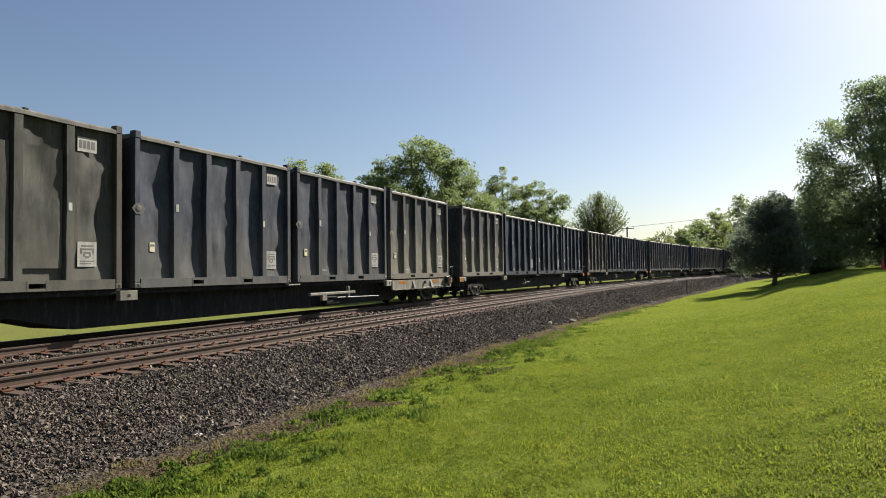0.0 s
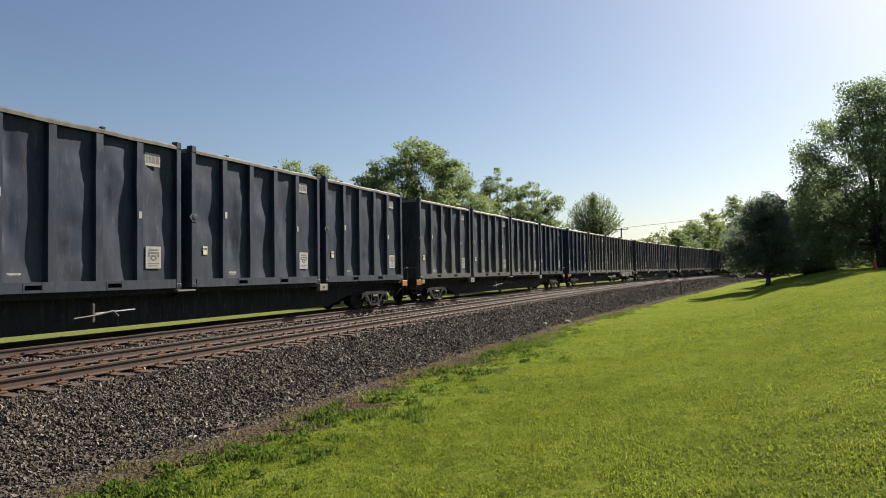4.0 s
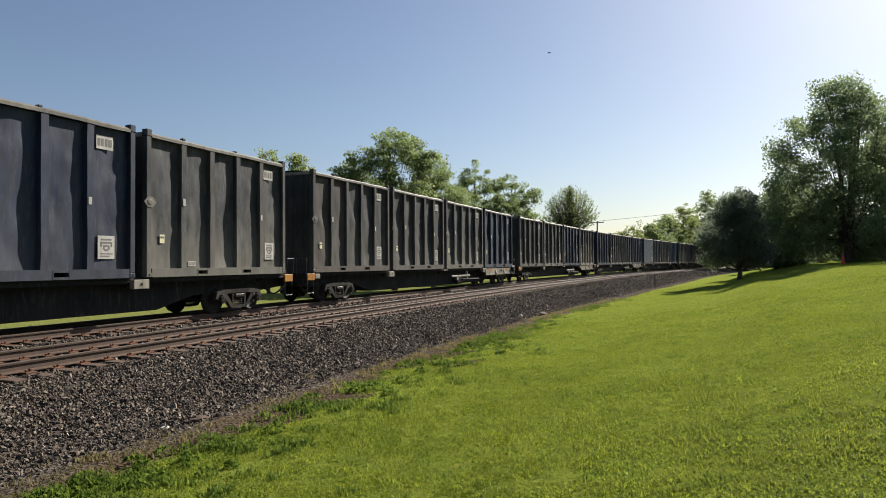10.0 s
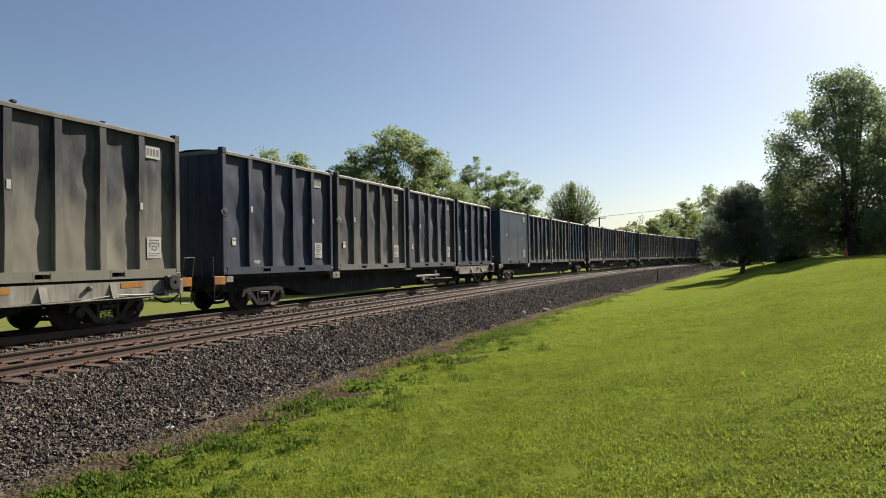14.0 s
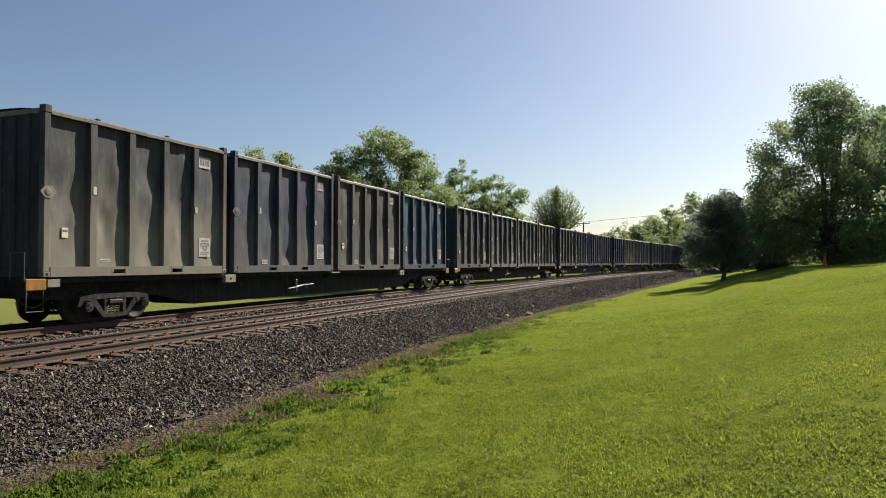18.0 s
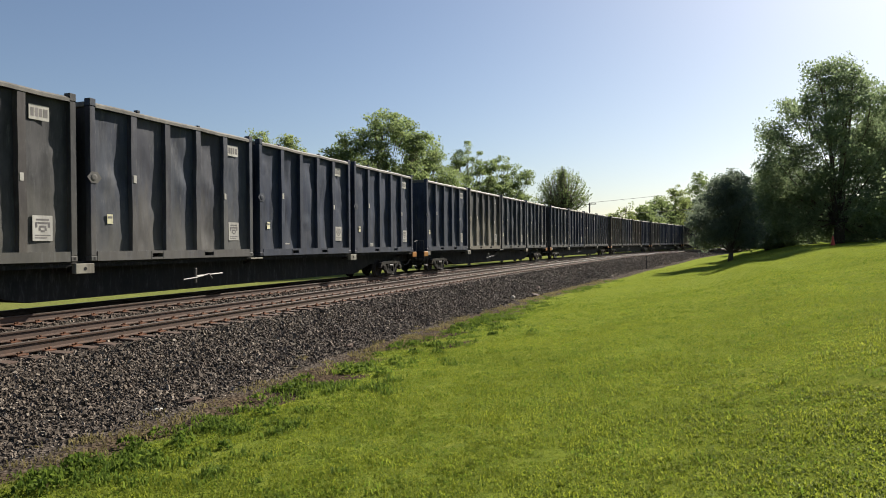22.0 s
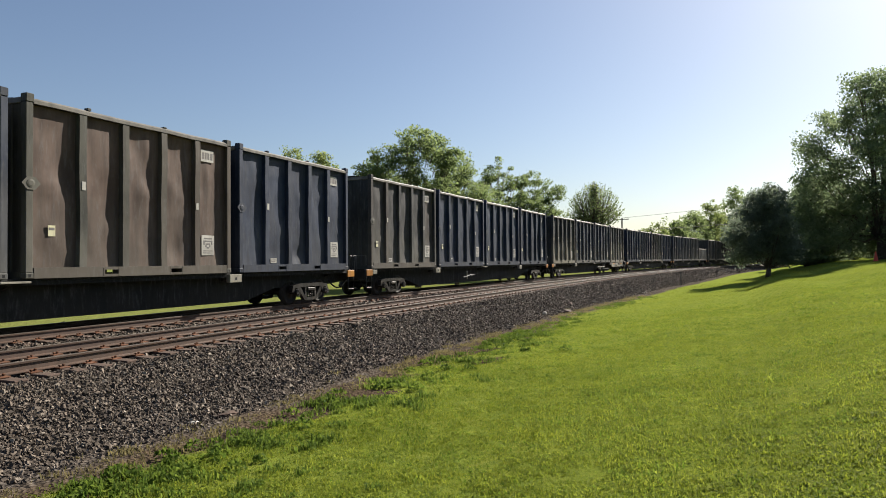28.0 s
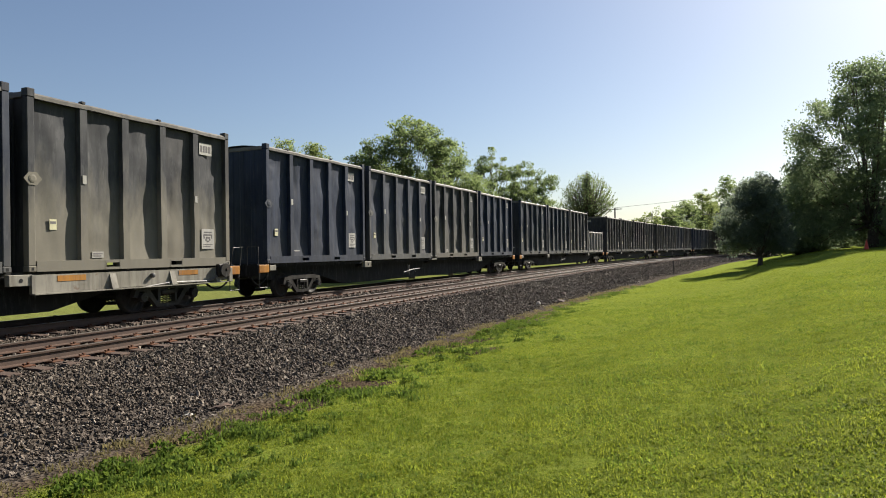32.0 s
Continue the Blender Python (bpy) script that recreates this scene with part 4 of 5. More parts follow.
# loops drawn by hand: bay, then centre and half sizes of each
SCRAWLS = {
    (6, 1): ((2, ((0.45, 0.62, 0.10, 0.13), (0.66, 0.58, 0.09, 0.10))), (3, ((0.36, 0.58, 0.08, 0.17), (0.56, 0.56, 0.07, 0.16), (0.80, 0.60, 0.09, 0.20)))),
    (0, 3): ((1, ((0.35, 1.30, 0.20, 0.10), (0.62, 1.12, 0.26, 0.12))), (2, ((0.30, 1.05, 0.22, 0.20), (0.55, 0.80, 0.18, 0.32))), (3, ((0.34, 1.05, 0.26, 0.14), (0.66, 1.00, 0.20, 0.16)))),
    (1, 1): ((0, ((0.40, 0.42, 0.10, 0.16), (0.58, 0.60, 0.08, 0.22), (0.72, 0.40, 0.10, 0.14))),),
}
pick = random.Random(3)
jobs, scrawled = [], []
for i, colours in enumerate(CONSIST):
    n = FIRST_CAR + i
    kind = "light" if n in LIGHT_CARS else "plain"
    m = car_pose(car_s(n, 0))
    label = "black container flatcar with a light grey end sill" if kind == "light" else "black deep-bellied container flatcar with orange end brackets"
    car = take(proto_car[kind], m)
    tagged(car, label + ", carrying four containers", "flatcar", "flatcars of the train")
    boxes = []
    for k, c in enumerate(colours):
        off = pose(-HALF + LEN / 2 + PITCH * k, 0, 1.198, 0, 0, 0)
        p = proto_battered if (n, k) == (-1, 0) else proto_low if c == "w" else proto_plain if (n, k) == (8, 0) else proto[pick.randrange(6)]
        if (n, k) in SCRAWLS:
            scrawled.append((len(jobs), 6 if p is proto_plain else proto.index(p), SCRAWLS[n, k]))
        jobs.append((p, m @ off, c, boxes, off))
    TRAIN.append((n, car, boxes))
# copies first, so that recolouring never reaches a prototype too early
made = [(take(p, m), c, boxes, off) for p, m, c, boxes, off in jobs]
for ob, c, boxes, off in made:
    if c == "r":
        for o in ob.children:
            if o.data.materials[0] == PAINT["g"] and not o.name.startswith("side_panel"):
                o.material_slots[0].link = "OBJECT"
                o.material_slots[0].material = PAINT["o"]
        for o in ob.children:
            if o.name.startswith("side_panel"):
                o.material_slots[0].link = "OBJECT"
                o.material_slots[0].material = PAINT["r"]
    elif c != "g":
        recolour(ob, PAINT[c], PAINT["g"])
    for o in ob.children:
        # end walls and sills of these paints are darker and less dusty
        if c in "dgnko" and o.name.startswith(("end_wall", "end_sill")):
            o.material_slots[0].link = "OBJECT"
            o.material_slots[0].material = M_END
    plain_one = any(o.name.startswith("side_sheet") for o in ob.children)
    tagged(ob, WORDS[c] + (" smooth-sided steel waste container on a flatcar" if plain_one else " dented ribbed steel waste container on a flatcar"), "container", "waste containers on the train")
    boxes.append((ob, off))


def scrawl(ob, seed, drawing):
    """Chalky loops scrawled by hand low on the panels."""
    step = (LEN - 0.32) / BAYS
    for bay, loops in drawing:
        bm = bmesh.new()
        for cx, cz, rx, rz in loops:
            pts = []
            for k in range(15):
                a = 0.5 + k * 0.42
                x = -LEN / 2 + 0.16 + step * bay + cx + rx * math.cos(a) + 0.006 * k
                z = cz + rz * math.sin(a)
                pts.append((x, -1.172 + 0.045 * dent(x, z, seed * 11 + bay) - 0.002, z))
            tube(pts, 0.010, 4, bm)
        part("chalk_scrawl", bm, M_WHITE, ob, "illegible white scrawl")


for job, seed, drawing in scrawled:
    scrawl(made[job][0], seed, drawing)


def motions():
    seconds = [float(t) for t in range(33)]
    for n, car, boxes in TRAIN:
        walk(car, [(t, car_pose(car_s(n, t))) for t in seconds])
        for ob, off in boxes:
            walk(ob, [(t, car_pose(car_s(n, t)) @ off) for t in seconds])
        # wheels turn while the car is near enough to see them turn
        for tr in [o for o in car.children if o.name.startswith("truck")]:
            x = tr.matrix_basis.translation.x
            frames = [f for f in range(1, 962) if 1 < car_s(n, (f - 1) / 30) + x < 60]
            for ws in [o for o in tr.children if o.name.startswith("wheelset")]:
                p = ws.matrix_basis.translation
                turn = lambda t: pose(p.x, p.y, p.z, 0, math.degrees((car_s(n, t) + x) / 0.43), 0)
                if not frames:
                    continue
                t0, t1 = (frames[0] - 1) / 30, (frames[-1] - 1) / 30
                rows = [(t, turn(t)) for t in [(f - 1) / 30 for f in frames]]
                if t0 > 0:
                    rows.insert(0, (0.0, turn(t0)))
                if t1 < 32:
                    rows.append((32.0, turn(t1)))
                walk(ws, rows)
    # the bird leaves the tree tops and crosses the sky
    flight = [(0.0, 0.0, 60.0, 11.0), (8.2, 0.2, 61.0, 12.6), (8.5, 1.72, 60.61, 14.49), (9.0, 4.69, 56.09, 15.55), (9.5, 7.04, 51.45, 16.33), (10.0, 9.76, 46.67, 16.58),
              (10.5, 12.62, 41.70, 16.29), (11.0, 15.15, 37.77, 15.42), (11.5, 17.41, 34.81, 14.42), (12.0, 18.33, 33.2, 13.94), (12.5, 19.9, 32.2, 13.77), (13.0, 21.4, 31.2, 13.8), (13.5, 23.0, 30.2, 14.0), (15.0, 40.0, 20.0, 16.0), (32.0, 160.0, -110.0, 20.0)]
    walk(BIRD, [(t, pose(x, y, z, 0, 0, -58)) for t, x, y, z in flight])
    for wing in [o for o in BIRD.children if o.name.startswith("wing")]:
        p = wing.matrix_basis.translation
        side = 1 if p.y > 0 else -1
        beats = [8.0 + 0.05 * k for k in range(90)]
        rows = [(0.0, 0.0)] + [(t, 38 * math.sin(2 * math.pi * 4.5 * t)) for t in beats] + [(32.0, 0.0)]
        walk(wing, [(t, pose(p.x, p.y, p.z, side * a, 0, 0)) for t, a in rows])

# ---------------------------------------------------------------- trees


def leaves(points, size, rng, mat, name, droop=0.0):
    """Small folded leaves, each a pair of triangles."""
    n = len(points)
    d = rng.normal(size=(n, 3))
    d[:, 2] -= droop
    d /= np.linalg.norm(d, axis=1)[:, None]
    u = np.cross(d, rng.normal(size=(n, 3)))
    u /= np.linalg.norm(u, axis=1)[:, None]
    v = np.cross(d, u)
    k = (size * rng.uniform(0.55, 1.35, n))[:, None]
    a, b = points - d * k * 0.5, points + d * k * 0.5
    c1, c2 = points + u * k * 0.36 + v * k * 0.12, points - u * k * 0.36 + v * k * 0.12
    V = np.stack([a, c1, b, c2], 1).reshape(-1, 3)
    i = np.arange(n)[:, None] * 4
    return raw_mesh(name, V, np.concatenate([i + (0, 1, 2), i + (0, 2, 3)], 1).reshape(-1, 3), mat)


def tree(label, at, height, spread, trunk, count, size, mat, seed, low=0.2, lobes=11, name="tree", shape=1.0, clump=0.45, stems=1, fill=0.55, knot=1.0, per=30):
    """Tapered trunk, limbs and a crown of leaf clumps. low: where the crown begins; shape above 1 is widest high up; fill: how solid it is."""
    rng = np.random.default_rng(seed)
    ob = thing(name, label, "tree", at=pose(*at))
    bm = bmesh.new()
    mass = []
    for k in range(lobes):
        g = (k + 0.5) / lobes
        f = low + (0.9 - low) * g
        r = spread * math.sin(math.pi * min(0.93, 0.2 + 0.68 * g ** shape)) * rng.uniform(0.35, 0.70 if knot == 1 else 0.92)
        a = k * 2.4 + rng.uniform(-0.4, 0.4)
        rad = knot * spread * rng.uniform(0.30, 0.52) * (1.12 - 0.5 * g ** 2)
        mass.append((Vector((r * math.cos(a), r * math.sin(a), min(height * f, height - rad * 0.8))), rad))
    mass.append((Vector((rng.uniform(-0.1, 0.1) * spread, 0, height - spread * 0.34 * knot)), spread * 0.36 * knot))
    for q in range(stems):
        lean = Vector((rng.uniform(-0.3, 0.3), rng.uniform(-0.3, 0.3), 0)) * spread * (0.25 if stems == 1 else 0.7)
        stem = [lean * (k / 6) + Vector((rng.uniform(-0.4, 0.4) * trunk, rng.uniform(-0.4, 0.4) * trunk, -0.4 + (height * 0.88 + 0.4) * k / 6)) for k in range(7)]
        tube(stem, [trunk * (1.3 if k == 0 else 1 - 0.9 * k / 6) for k in range(7)], 9, bm)
        for c, rad in mass[q::stems]:
            base = stem[min(5, max(1, int(6 * max(0.1, c.z / height - 0.25))))]
            mid = base.lerp(c, 0.5) + Vector((0, 0, -0.03 * height))
            f = c.z / height
            tube([base, mid, c], [trunk * 0.4 * (1.15 - f), trunk * 0.24 * (1.15 - f), trunk * 0.06], 5, bm)
            for _ in range(7):
                e = c + Vector(rng.normal(size=3)).normalized() * rad * rng.uniform(0.6, 0.98)
                tube([mid.lerp(c, rng.uniform(0.4, 1.0)), c.lerp(e, 0.5), e], [trunk * 0.08, trunk * 0.05, trunk * 0.015], 4, bm)
    part("trunk", bm, M_BARK, ob, "grey-brown trunk and limbs", smooth=True)
    n = max(60, count // per)
    weight = np.array([r ** 2.2 for _, r in mass])
    which = rng.choice(len(mass), n, p=weight / weight.sum())
    C, Rr = np.array([c for c, _ in mass])[which], np.array([r for _, r in mass])[which]
    d = rng.normal(size=(n, 3))
    d /= np.linalg.norm(d, axis=1)[:, None]
    knob = np.array([1 + 0.42 * noise.noise(Vector(p) * 1.1) for p in (C + d * Rr[:, None]) / spread * 4])
    centre = C + d * (Rr * knob * rng.uniform(fill ** 3, 1, n) ** (1 / 3))[:, None] * np.array([1.1, 1.1, 0.9])
    own = rng.integers(0, n, count)
    ball = rng.normal(size=(count, 3))
    ball *= (rng.uniform(0, 1, count) ** 0.4 / np.linalg.norm(ball, axis=1))[:, None]
    pts = centre[own] + ball * (1.55 * clump * rng.uniform(0.6, 1.2, n))[own][:, None] * np.array([1, 1, 0.65])
    pts[:, 2] = np.clip(pts[:, 2], 0.15, height)
    part("crown", leaves(pts, size, rng, mat, "crown", 0.3), None, ob)
    return ob


def bearing(px, depth):
    """A place by its bearing, counted on a picture plane 1165 wide units ahead, and its depth."""
    return (px - 784) / 1165 * depth, depth


def plant(label, px, depth, base, top, *rest, **kw):
    """A tree by bearing and depth whose top reaches the height line top on that plane."""
    x, y = bearing(px, depth)
    base = ground_z(*plan_of(x, y)) if px > 1350 and depth < 100 else base
    high = EYE + depth * (479 - 0.0132 * (px - 784) - top) / 1165
    return tree(label, (x, y, base), high - base, *rest, **kw)


# beyond the railway
plant("broad leafy green tree behind the train", 748, 58, -1.0, 234, 4.8, 0.26, 36000, 0.19, M_LEAF, 21, low=0.35, lobes=44, shape=1.2, fill=0.12, clump=0.42, knot=0.62, per=48)
plant("leafy green tree behind the train", 678, 56, -1.0, 278, 2.7, 0.16, 15000, 0.17, M_LEAF, 22, low=0.4, lobes=20, fill=0.2, clump=0.32, knot=0.8)
plant("leafy green tree behind the train", 818, 60, -1.0, 279, 3.2, 0.2, 20000, 0.17, M_LEAF, 23, low=0.4, lobes=22, clump=0.36, knot=0.8, fill=0.2)
plant("low spring-green tree behind the train", 528, 54, -1.0, 279, 2.2, 0.14, 12000, 0.14, M_LEAF_PALE, 24, low=0.4, lobes=9, fill=0.1, clump=0.3)
plant("low spring-green tree behind the train", 580, 54, -1.0, 286, 2.3, 0.14, 12000, 0.14, M_LEAF_PALE, 25, low=0.4, lobes=9, fill=0.1, clump=0.3)
plant("open leafy tree with light gaps", 893, 76, -1.0, 295, 3.9, 0.16, 18000, 0.19, M_LEAF, 26, low=0.38, lobes=40, fill=0.1, clump=0.44, knot=0.6, shape=1.3, per=80)
plant("open leafy tree with light gaps", 952, 80, -1.0, 313, 4.1, 0.16, 18000, 0.19, M_LEAF, 27, low=0.38, lobes=40, fill=0.1, clump=0.44, knot=0.6, shape=1.3, per=80)
for k, (px, depth, top, sp, mat) in enumerate([(1150, 150, 416, 3.4, M_LEAF_PALE), (1178, 150, 397, 3.6, M_LEAF_PALE), (1212, 155, 402, 6.0, M_LEAF), (1238, 165, 388, 6.2, M_LEAF), (1268, 172, 366, 6.0, M_LEAF_PALE),
                                               (1290, 184, 386, 7.2, M_LEAF_DARK), (1312, 190, 343, 7.0, M_LEAF), (1338, 205, 372, 8.5, M_LEAF_DARK), (1228, 160, 414, 6.8, M_LEAF_DARK), (1262, 178, 404, 8.0, M_LEAF_DARK), (1390, 225, 370, 7.0, M_LEAF)]):
    plant("distant leafy tree beyond the bend of the railway", px, depth, -1.0, top, sp, 0.2, 13000 if sp > 4 else 3500, 0.40, mat, 40 + k, low=0.1, lobes=22, fill=0.12, clump=0.65, shape=0.8)
# on the lawn side
plant("dark round evergreen tree at the edge of the lawn", 1369, 43, 0.55, 338, 2.2, 0.16, 40000, 0.12, M_LEAF_DARK, 60, low=0.19, lobes=30, shape=0.8, clump=0.30, fill=0.3, knot=0.78, per=40)
plant("tall leafy tree on the lawn's edge", 1574, 46, 1.0, 124, 5.8, 0.24, 80000, 0.17, M_LEAF_ROW, 61, low=0.05, lobes=60, shape=0.8, stems=4, fill=0.1, clump=0.52, knot=0.54, per=55)
plant("leafy tree in the row beside the lawn", 1440, 53, 0.7, 338, 2.8, 0.2, 26000, 0.18, M_LEAF_ROW, 62, low=0.04, lobes=14)
plant("dark bushy tree leaning out of the row beside the lawn", 1462, 52, 0.7, 318, 2.4, 0.18, 20000, 0.15, M_LEAF_ROW, 68, low=0.04, lobes=16, fill=0.3, clump=0.36)
plant("tall leafy tree in the row beside the lawn", 1705, 52, 1.3, 165, 4.4, 0.28, 24000, 0.28, M_LEAF_ROW, 63, low=0.08, lobes=14)
plant("bushy dark tree in the row beside the lawn", 1478, 58, 0.85, 395, 2.8, 0.2, 14000, 0.22, M_LEAF_DARK, 65, low=0.05, lobes=9)
plant("bushy dark tree in the row beside the lawn", 1420, 74, 0.5, 400, 3.2, 0.2, 13000, 0.25, M_LEAF_DARK, 66, low=0.05, lobes=9)
plant("bushy leafy tree in the row beside the lawn", 1560, 60, 1.0, 380, 3.0, 0.2, 13000, 0.24, M_LEAF_ROW, 67, low=0.05, lobes=9)


# added trees, hidden behind the evergreen, that only cast shade on the far cars
for s, w, high in ((150, 4.6, 15.5), (158, 5.2, 16.5), (170, 5.0, 16.0)):
    x, y, _ = plan(s, w)
    tree("tall tree added behind the evergreen to shade the train in the bend", (x, y, -0.6), high, 6.6, 0.24, 16000, 0.36, M_LEAF_DARK, 80 + s, low=0.2, lobes=26, fill=0.1, clump=0.6, knot=0.8)
for px, top in ((1585, 400), (1640, 390), (1700, 395), (1770, 380)):
    plant("bushy undergrowth below the trees beside the lawn", px, 60, 1.0, top, 2.8, 0.16, 9000, 0.26, M_LEAF_ROW, px, low=0.03, lobes=9, name="bush")


def fan_tree():
    """Small tree whose fine twigs rise in a fan, set with short feathered leaves."""
    x, y = bearing(1062, 92)
    rng = np.random.default_rng(77)
    ob = thing("tree", "small round tree with upright feathery twigs behind the train", "tree", at=pose(x, y, -1.0))
    bm = bmesh.new()
    tube([(0, 0, -0.3), (0, 0, 5.0)], [0.2, 0.12], 8, bm)
    pts = []
    for k in range(230):
        a, e = rng.uniform(0, 6.283), rng.uniform(0.0, 1.0)
        tilt = 1.75 * (1 - e ** 0.8)
        start = Vector((0.2 * math.cos(a), 0.2 * math.sin(a), rng.uniform(5.0, 7.6)))
        r = rng.uniform(0.82, 1.0)
        far = Vector((4.3 * r * math.sin(tilt) * math.cos(a), 4.3 * r * math.sin(tilt) * math.sin(a), 8.6 + 4.9 * r * math.cos(tilt)))
        mid = start.lerp(far, 0.5) + Vector((0.35 * math.cos(a), 0.35 * math.sin(a), 0.2))
        tube([start, mid, far], [0.045, 0.03, 0.01], 4, bm)
        for f in rng.uniform(0.2, 1.0, 40):
            p = (start.lerp(mid, f * 2) if f < 0.5 else mid.lerp(far, f * 2 - 1)) + Vector(rng.normal(size=3)) * 0.10
            pts.append(p)
    part("trunk", bm, M_BARK, ob, smooth=True)
    part("crown", leaves(np.array(pts), 0.2, rng, M_LEAF, "crown", -0.4), None, ob)


fan_tree()

# ---------------------------------------------------------------- pole, wires, marker post


def utility_pole():
    x, y = bearing(1111, 110)
    pole = thing("utility_pole", "wooden utility pole with a crossarm and wires", "utility pole", at=pose(x, y, -1.0, 0, 0, -20))
    part("shaft", tube([(0, 0, -0.5), (0, 0, 9.4)], [0.17, 0.12], 9), M_POLE, pole)
    arm = part("crossarm", box(-1.1, 1.1, -0.06, 0.06, 9.1, 9.23, 0.01), M_POLE, pole)
    for dx in (-1.0, 0.35, 1.0):
        part("insulator", lathe_y([(0.03, 0), (0.06, 0.05), (0.03, 0.14)], 8), M_WHITE, arm, at=pose(dx, 0, 9.23, 90))
    ends = []
    for px, dist, z in ((1600, 150, 20.2), (1600, 150, 14.7)):
        ends.append((*bearing(px, dist), z))
    for (ex, ey, ez), z0 in zip(ends, (9.4, 7.2)):
        pts = []
        for k in range(25):
            f = k / 24
            pts.append((x + (ex - x) * f, y + (ey - y) * f, z0 - 1.0 + (ez - z0) * f - 0.8 * math.sin(math.pi * f)))
        w = part("power_wire", tube(pts, 0.03, 5), M_WIRE)
        tagged(w, "thin dark power line strung from a wooden pole", "wire")


def marker_post():
    x, y, h = plan(58, 5.6)
    z = ground_z(58, 5.6)
    post = thing("marker_post", "thin dark metal marker post beside the ballast", "post", at=pose(x, y, z - 0.1))
    part("stake", box(-0.04, 0.04, -0.02, 0.02, 0, 1.25, 0.005), M_CAST, post)


utility_pole()
marker_post()

# ---------------------------------------------------------------- grass


def blades(name, label, patches, seed, mat):
    """Mown grass: single tapered blades. patches: x0, x1, y0, y1, blades per square metre, length."""
    rng = np.random.default_rng(seed)
    V = []
    for x0, x1, y0, y1, per, tall in patches:
        n = int((x1 - x0) * (y1 - y0) * per)
        X, Y = rng.uniform(x0, x1, n), rng.uniform(y0, y1, n)
        for x, y in zip(X, Y):
            if y > 3.2 and abs(x) > 0.74 * y + 0.8:
                continue
            s, w = x * SIN_P + y * COS_P, D0 + x * COS_P - y * SIN_P
            w -= KURVE * max(0, s - S0) ** 2 / 2
            if w < grass_w(s, x, y) + rng.uniform(-0.35, 0.25):
                continue
            clump = 0.74 + 0.40 * noise.noise((x * 1.6, y * 1.6, 5.5)) + 0.55 * noise.noise((x * 6.5, y * 6.5, 2.5))
            if clump < 0.12:
                continue
            if rng.random() > clump + 0.35:
                continue
            V.append((x, y, ground_z(s, w), tall * rng.uniform(0.5, 1.2) * clump, rng.uniform(0, 6.283), rng.uniform(0.3, 1.5)))
    V = np.array(V)
    n = len(V)
    base, tall, a, lean = V[:, :3], V[:, 3], V[:, 4], V[:, 5]
    side = np.stack([np.cos(a), np.sin(a), 0 * a], 1)
    way = np.stack([-np.sin(a), np.cos(a), 0 * a], 1)
    up = np.array([0, 0, 1.0])
    wd = (0.0034 + 0.045 * tall * rng.uniform(0.6, 1.2, n))[:, None]
    mid = base + up * (tall * 0.55)[:, None] + way * (tall * lean * 0.25)[:, None]
    tip = base + up * (tall * (1 - 0.35 * lean))[:, None] + way * (tall * lean * 0.75)[:, None]
    P = np.stack([base - side * wd, base + side * wd, mid + side * wd * 0.8, mid - side * wd * 0.8, tip], 1).reshape(-1, 3)
    i = np.arange(n)[:, None] * 5
    F = np.concatenate([i + (0, 1, 2), i + (0, 2, 3), i + (3, 2, 4)], 1).reshape(-1, 3)
    ob = new(name, raw_mesh(name, P, F, mat))
    tagged(ob, label, "grass", kind="stuff")


SIN_P, COS_P = math.sin(PSI), math.cos(PSI)
blades("lawn_grass", "short mown bright green grass", [(-4, 4, -3, 3.2, 500, 0.05), (-4, 4, 3.2, 6, 3200, 0.040), (-4, 7, 6, 9, 2200, 0.038), (-3, 10, 9, 14, 1500, 0.036), (-1, 16, 14, 22, 600, 0.040), (2, 24, 22, 34, 200, 0.05), (8, 36, 34, 50, 60, 0.075)], 31, M_BLADE)


def tufts(name, label, spots, mat, seed, tall, per):
    """Clumps of longer blades or leaves at spots of s, w."""
    rng = np.random.default_rng(seed)
    V = []
    for s, w in spots:
        x, y, _ = plan(s, w)
        z = ground_z(s, w)
        size = rng.uniform(0.6, 1.3)
        for _ in range(int(per * size)):
            V.append((x + rng.normal() * 0.07 * size, y + rng.normal() * 0.07 * size, z - 0.005, tall * size * rng.uniform(0.4, 1.1), rng.uniform(0, 6.283), rng.uniform(0.2, 1.3)))
    V = np.array(V)
    n = len(V)
    base, h, a, lean = V[:, :3], V[:, 3], V[:, 4], V[:, 5]
    side = np.stack([np.cos(a), np.sin(a), 0 * a], 1)
    way = np.stack([-np.sin(a), np.cos(a), 0 * a], 1)
    up = np.array([0, 0, 1.0])
    wd = (0.004 + 0.045 * h * rng.uniform(0.6, 1.3, n))[:, None]
    mid = base + up * (h * 0.6)[:, None] + way * (h * lean * 0.25)[:, None]
    tip = base + up * (h * (1 - 0.35 * lean))[:, None] + way * (h * lean * 0.75)[:, None]
    P = np.stack([base - side * wd, base + side * wd, mid + side * wd, mid - side * wd, tip], 1).reshape(-1, 3)
    i = np.arange(n)[:, None] * 5
    F = np.concatenate([i + (0, 1, 2), i + (0, 2, 3), i + (3, 2, 4)], 1).reshape(-1, 3)
    tagged(new(name, raw_mesh(name, P, F, mat)), label, "grass", kind="stuff")


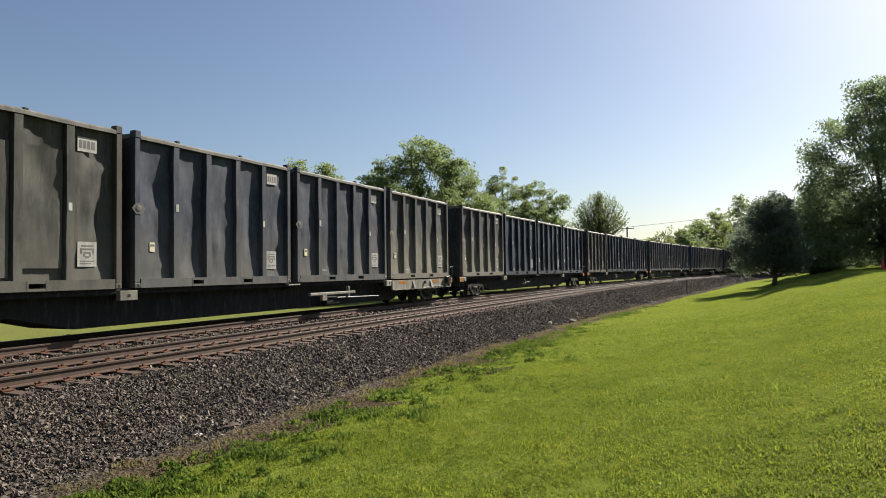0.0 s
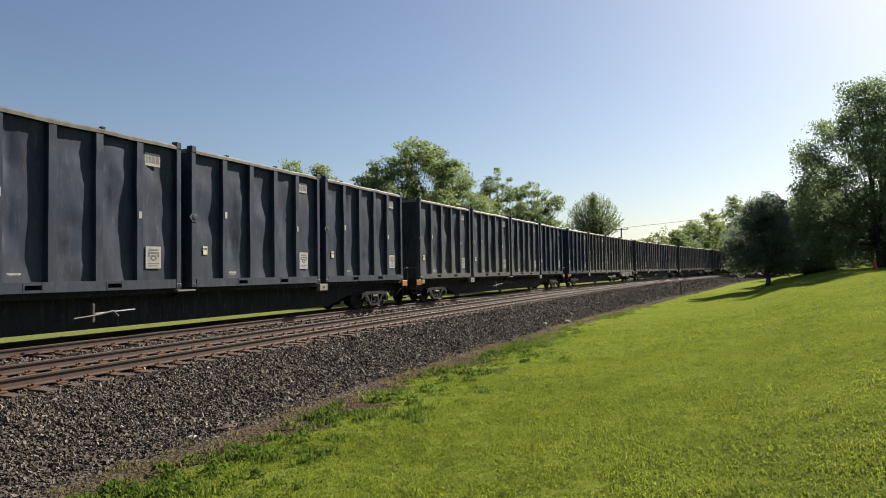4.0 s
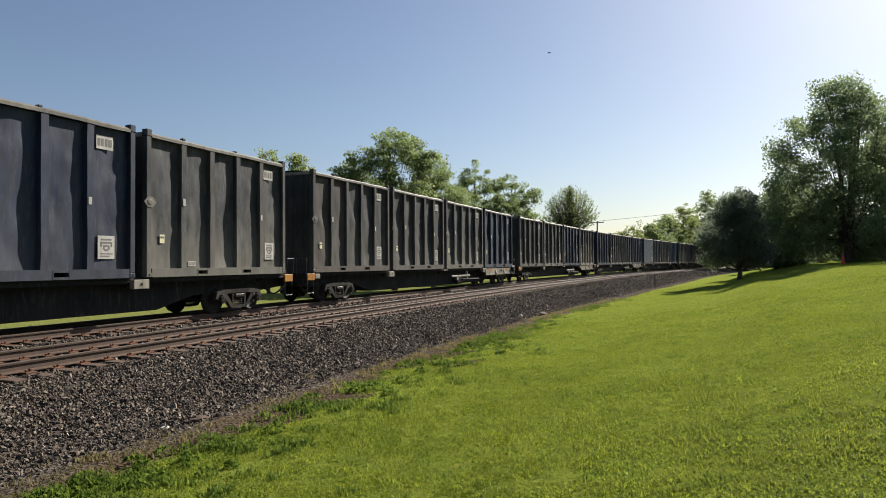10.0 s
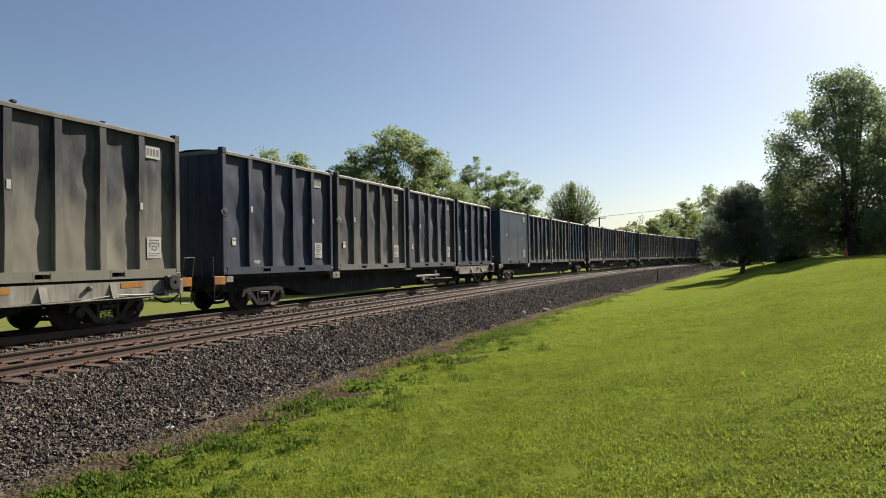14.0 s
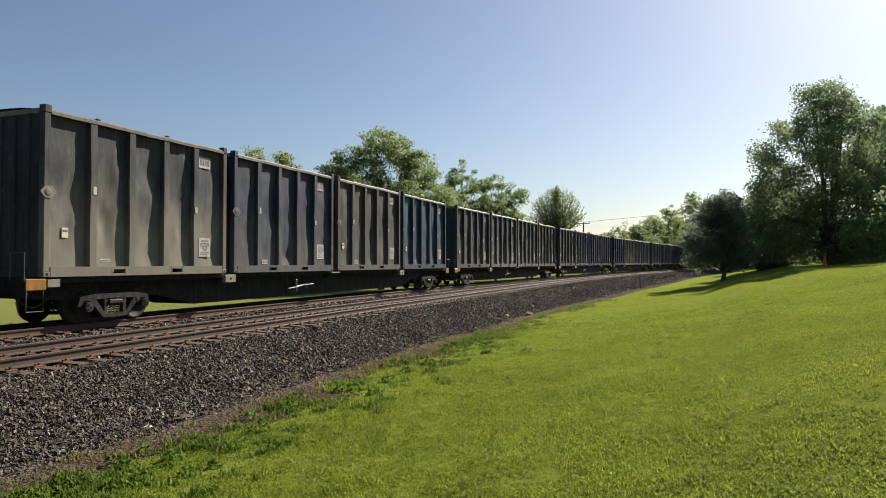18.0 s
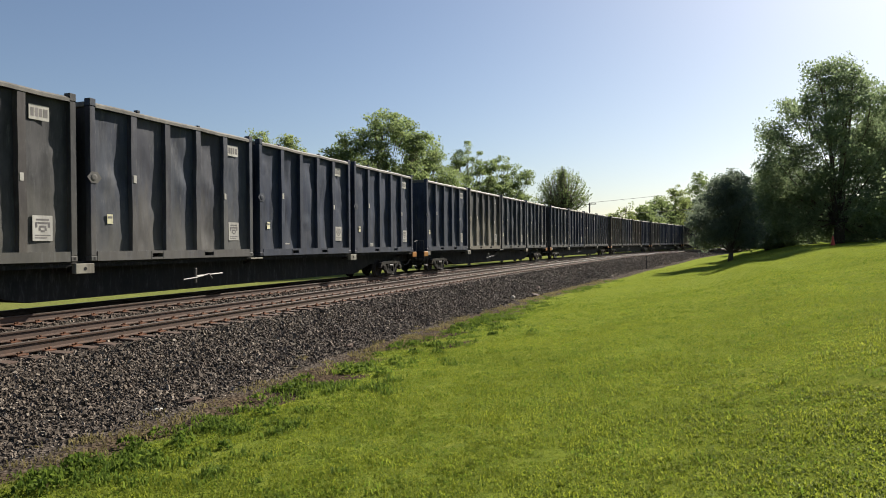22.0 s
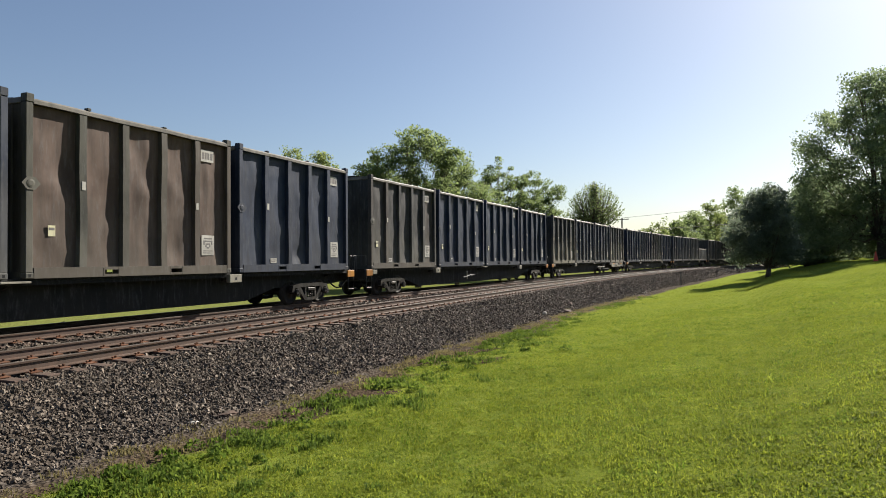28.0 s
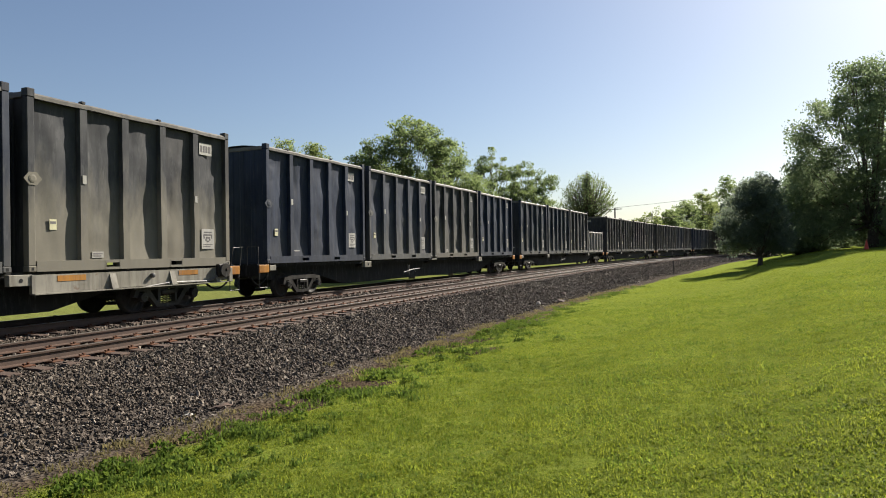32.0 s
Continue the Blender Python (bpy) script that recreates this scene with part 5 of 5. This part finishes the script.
rng_v = np.random.default_rng(17)
edge_spots = [(s, edge_w(s) + abs(rng_v.normal()) * (1.0 if s < 16 else 0.5) + 0.1) for s in rng_v.uniform(2.5, 38, 1700) if noise.noise((s * 1.7, 9.3, 0)) > rng_v.uniform(-0.15, 0.35) and rng_v.random() < min(1.0, 9.0 / s)]
tufts("verge_tufts", "rank dark green tufts along the edge of the ballast", edge_spots, M_WEED, 18, 0.10, 40)
dry_spots = [(s, edge_w(s) + rng_v.normal() * 0.3 - 0.15) for s in rng_v.uniform(2.5, 40, 480)]
tufts("dry_tufts", "dry yellowish grass on the bare dirt beside the ballast", dry_spots, M_STRAW, 19, 0.07, 26)
lawn_spots = [(s, w) for s, w in zip(rng_v.uniform(1.5, 22, 1600), rng_v.uniform(4.8, 13.0, 1600)) if noise.noise((s * 0.5, w * 0.5, 2.2)) > rng_v.uniform(-0.6, 0.5)]
tufts("lawn_tufts", "denser green clumps standing in the mown lawn", lawn_spots, M_CLOVER, 20, 0.048, 30)


def clover(seed):
    """Small broad leaves lying in patches between the grass blades."""
    rng = np.random.default_rng(seed)
    pts = []
    for x0, x1, y0, y1, per, size in [(-4, 4, 3.2, 6, 900, 0.019), (-4, 7, 6, 9, 650, 0.021), (-3, 10, 9, 14, 400, 0.026), (-1, 16, 14, 24, 150, 0.042)]:
        n = int((x1 - x0) * (y1 - y0) * per)
        batch = []
        for x, y in zip(rng.uniform(x0, x1, n), rng.uniform(y0, y1, n)):
            if abs(x) > 0.74 * y + 0.8:
                continue
            lump = noise.noise((x * 2.3, y * 2.3, 8.8)) + 0.6 * noise.noise((x * 6.1, y * 6.1, 3.3))
            if lump < rng.uniform(-0.35, 0.45):
                continue
            s, w = plan_of(x, y)
            if w < grass_w(s, x, y) + rng.uniform(-0.2, 0.3):
                continue
            batch.append((x, y, ground_z(s, w) + 0.012 + 0.05 * max(0, lump) * rng.random()))
        pts.append((np.array(batch), size))
    V = [leaves(b, k, rng, M_CLOVER, "clover_patch") for b, k in pts]
    for me in V:
        tagged(new("clover", me), "low broad-leaved clover in the mown lawn", "clover", kind="stuff")


clover(33)


def verge_weeds(seed):
    """Knee-low plants with broad upright leaves, in separate clumps along the verge."""
    rng = np.random.default_rng(seed)
    pts = []
    for s in rng.uniform(2.5, 20, 150):
        w = edge_w(s) + 0.1 + abs(rng.normal()) * 0.8
        if noise.noise((s * 0.9, w * 0.9, 4.2)) < rng.uniform(-0.3, 0.3):
            continue
        x, y, _ = plan(s, w)
        z, size = ground_z(s, w), rng.uniform(0.5, 1.15)
        for _ in range(int(55 * size)):
            r, a = 0.15 * size * math.sqrt(rng.random()), rng.uniform(0, 6.283)
            pts.append((x + r * math.cos(a), y + r * math.sin(a), z + 0.015 + 0.11 * size * (1 - (r / (0.17 * size)) ** 2) * rng.uniform(0.5, 1.1)))
    tagged(new("verge_weeds", leaves(np.array(pts), 0.055, rng, M_WEED, "verge_weeds", -1.2)), "broad-leaved green weeds in clumps along the ballast", "weeds", kind="stuff")


verge_weeds(41)


def lump(name, label, category, s, w, size, mat, seed):
    """A torn, uneven lump lying on the ballast."""
    rng = random.Random(seed)
    bm = bmesh.new()
    bmesh.ops.create_icosphere(bm, subdivisions=2, radius=1.0)
    for v in bm.verts:
        k = 1 + 0.5 * noise.noise(v.co * 1.4 + Vector((seed, 0, 0)))
        v.co = Vector((v.co.x * size[0] * k, v.co.y * size[1] * k, v.co.z * size[2] * k))
    x, y, h = plan(s, w)
    ob = new(name, mesh_of(name, bm, mat))
    ob.matrix_basis = pose(x, y, ground_z(s, w) + size[2] * 0.5, 0, 0, 90 - math.degrees(h) + rng.uniform(-25, 25))
    tagged(ob, label, category)


lump("paper_scrap", "crumpled white paper scrap on the ballast", "litter", 6.91, 3.46, (0.085, 0.04, 0.018), M_WHITE, 1)
for k, (s, w, size) in enumerate([(7.43, 3.63, (0.16, 0.07, 0.035)), (26.6, 4.15, (0.30, 0.14, 0.09)), (30.9, 3.3, (0.26, 0.12, 0.08)), (12.6, 3.3, (0.14, 0.07, 0.04))]):
    lump("wood_chunk", "dark broken wood chunk on the ballast", "debris", s, w, size, M_WOOD, 7 + k)
lump("pale_stone", "pale grey stone on the ballast", "stone", 25.7, 3.5, (0.16, 0.10, 0.08), M_PALE_STONE, 12)


def red_marker():
    x, y = bearing(1562, 41)
    ob = thing("marker_cone", "small red marker at the foot of the trees", "marker", at=pose(x, y, ground_z(*plan_of(x, y))))
    part("base", box(-0.16, 0.16, -0.16, 0.16, 0, 0.03, 0.01), M_RED, ob)
    part("cone", tube([(0, 0, 0.03), (0, 0, 0.62)], [0.13, 0.03], 12), M_RED, ob)


M_RED = painted("red_plastic", (0.55, 0.06, 0.04), (0.62, 0.10, 0.06), (0.4, 0.05, 0.04), rough=0.5, rust_at=0.9)
red_marker()


# ---------------------------------------------------------------- bird


def small_bird():
    """A small dark bird in flight: body along x, wings to both sides."""
    ob = thing("bird", "small dark bird flying across the sky", "bird")
    prof = [(-0.10, 0.006), (-0.07, 0.022), (-0.02, 0.034), (0.03, 0.030), (0.065, 0.020), (0.085, 0.022), (0.10, 0.014), (0.12, 0.002)]
    part("body", tube([(x, 0, 0) for x, _ in prof], [r for _, r in prof], 8), M_BIRD, ob, smooth=True)
    part("tail", extrude_x([(-0.012, 0.0), (0.012, 0.0), (0.03, 0.006), (-0.03, 0.006)], -0.17, -0.09), M_BIRD, ob)
    for side in (-1, 1):
        bm = bmesh.new()
        for z in (-0.004, 0.004):
            vs = [bm.verts.new((x, side * y, z * (1 - y * 4))) for x, y in ((0.05, 0.0), (0.045, 0.08), (0.0, 0.19), (-0.03, 0.10), (-0.035, 0.0))]
            bm.faces.new(vs)
        part("wing", bm, M_BIRD, ob, at=pose(0, side * 0.02, 0.015))
    return ob


M_BIRD = painted("bird_plumage", (0.03, 0.028, 0.026), (0.05, 0.046, 0.042), (0.02, 0.018, 0.017), rough=0.8)
BIRD = small_bird()

motions()
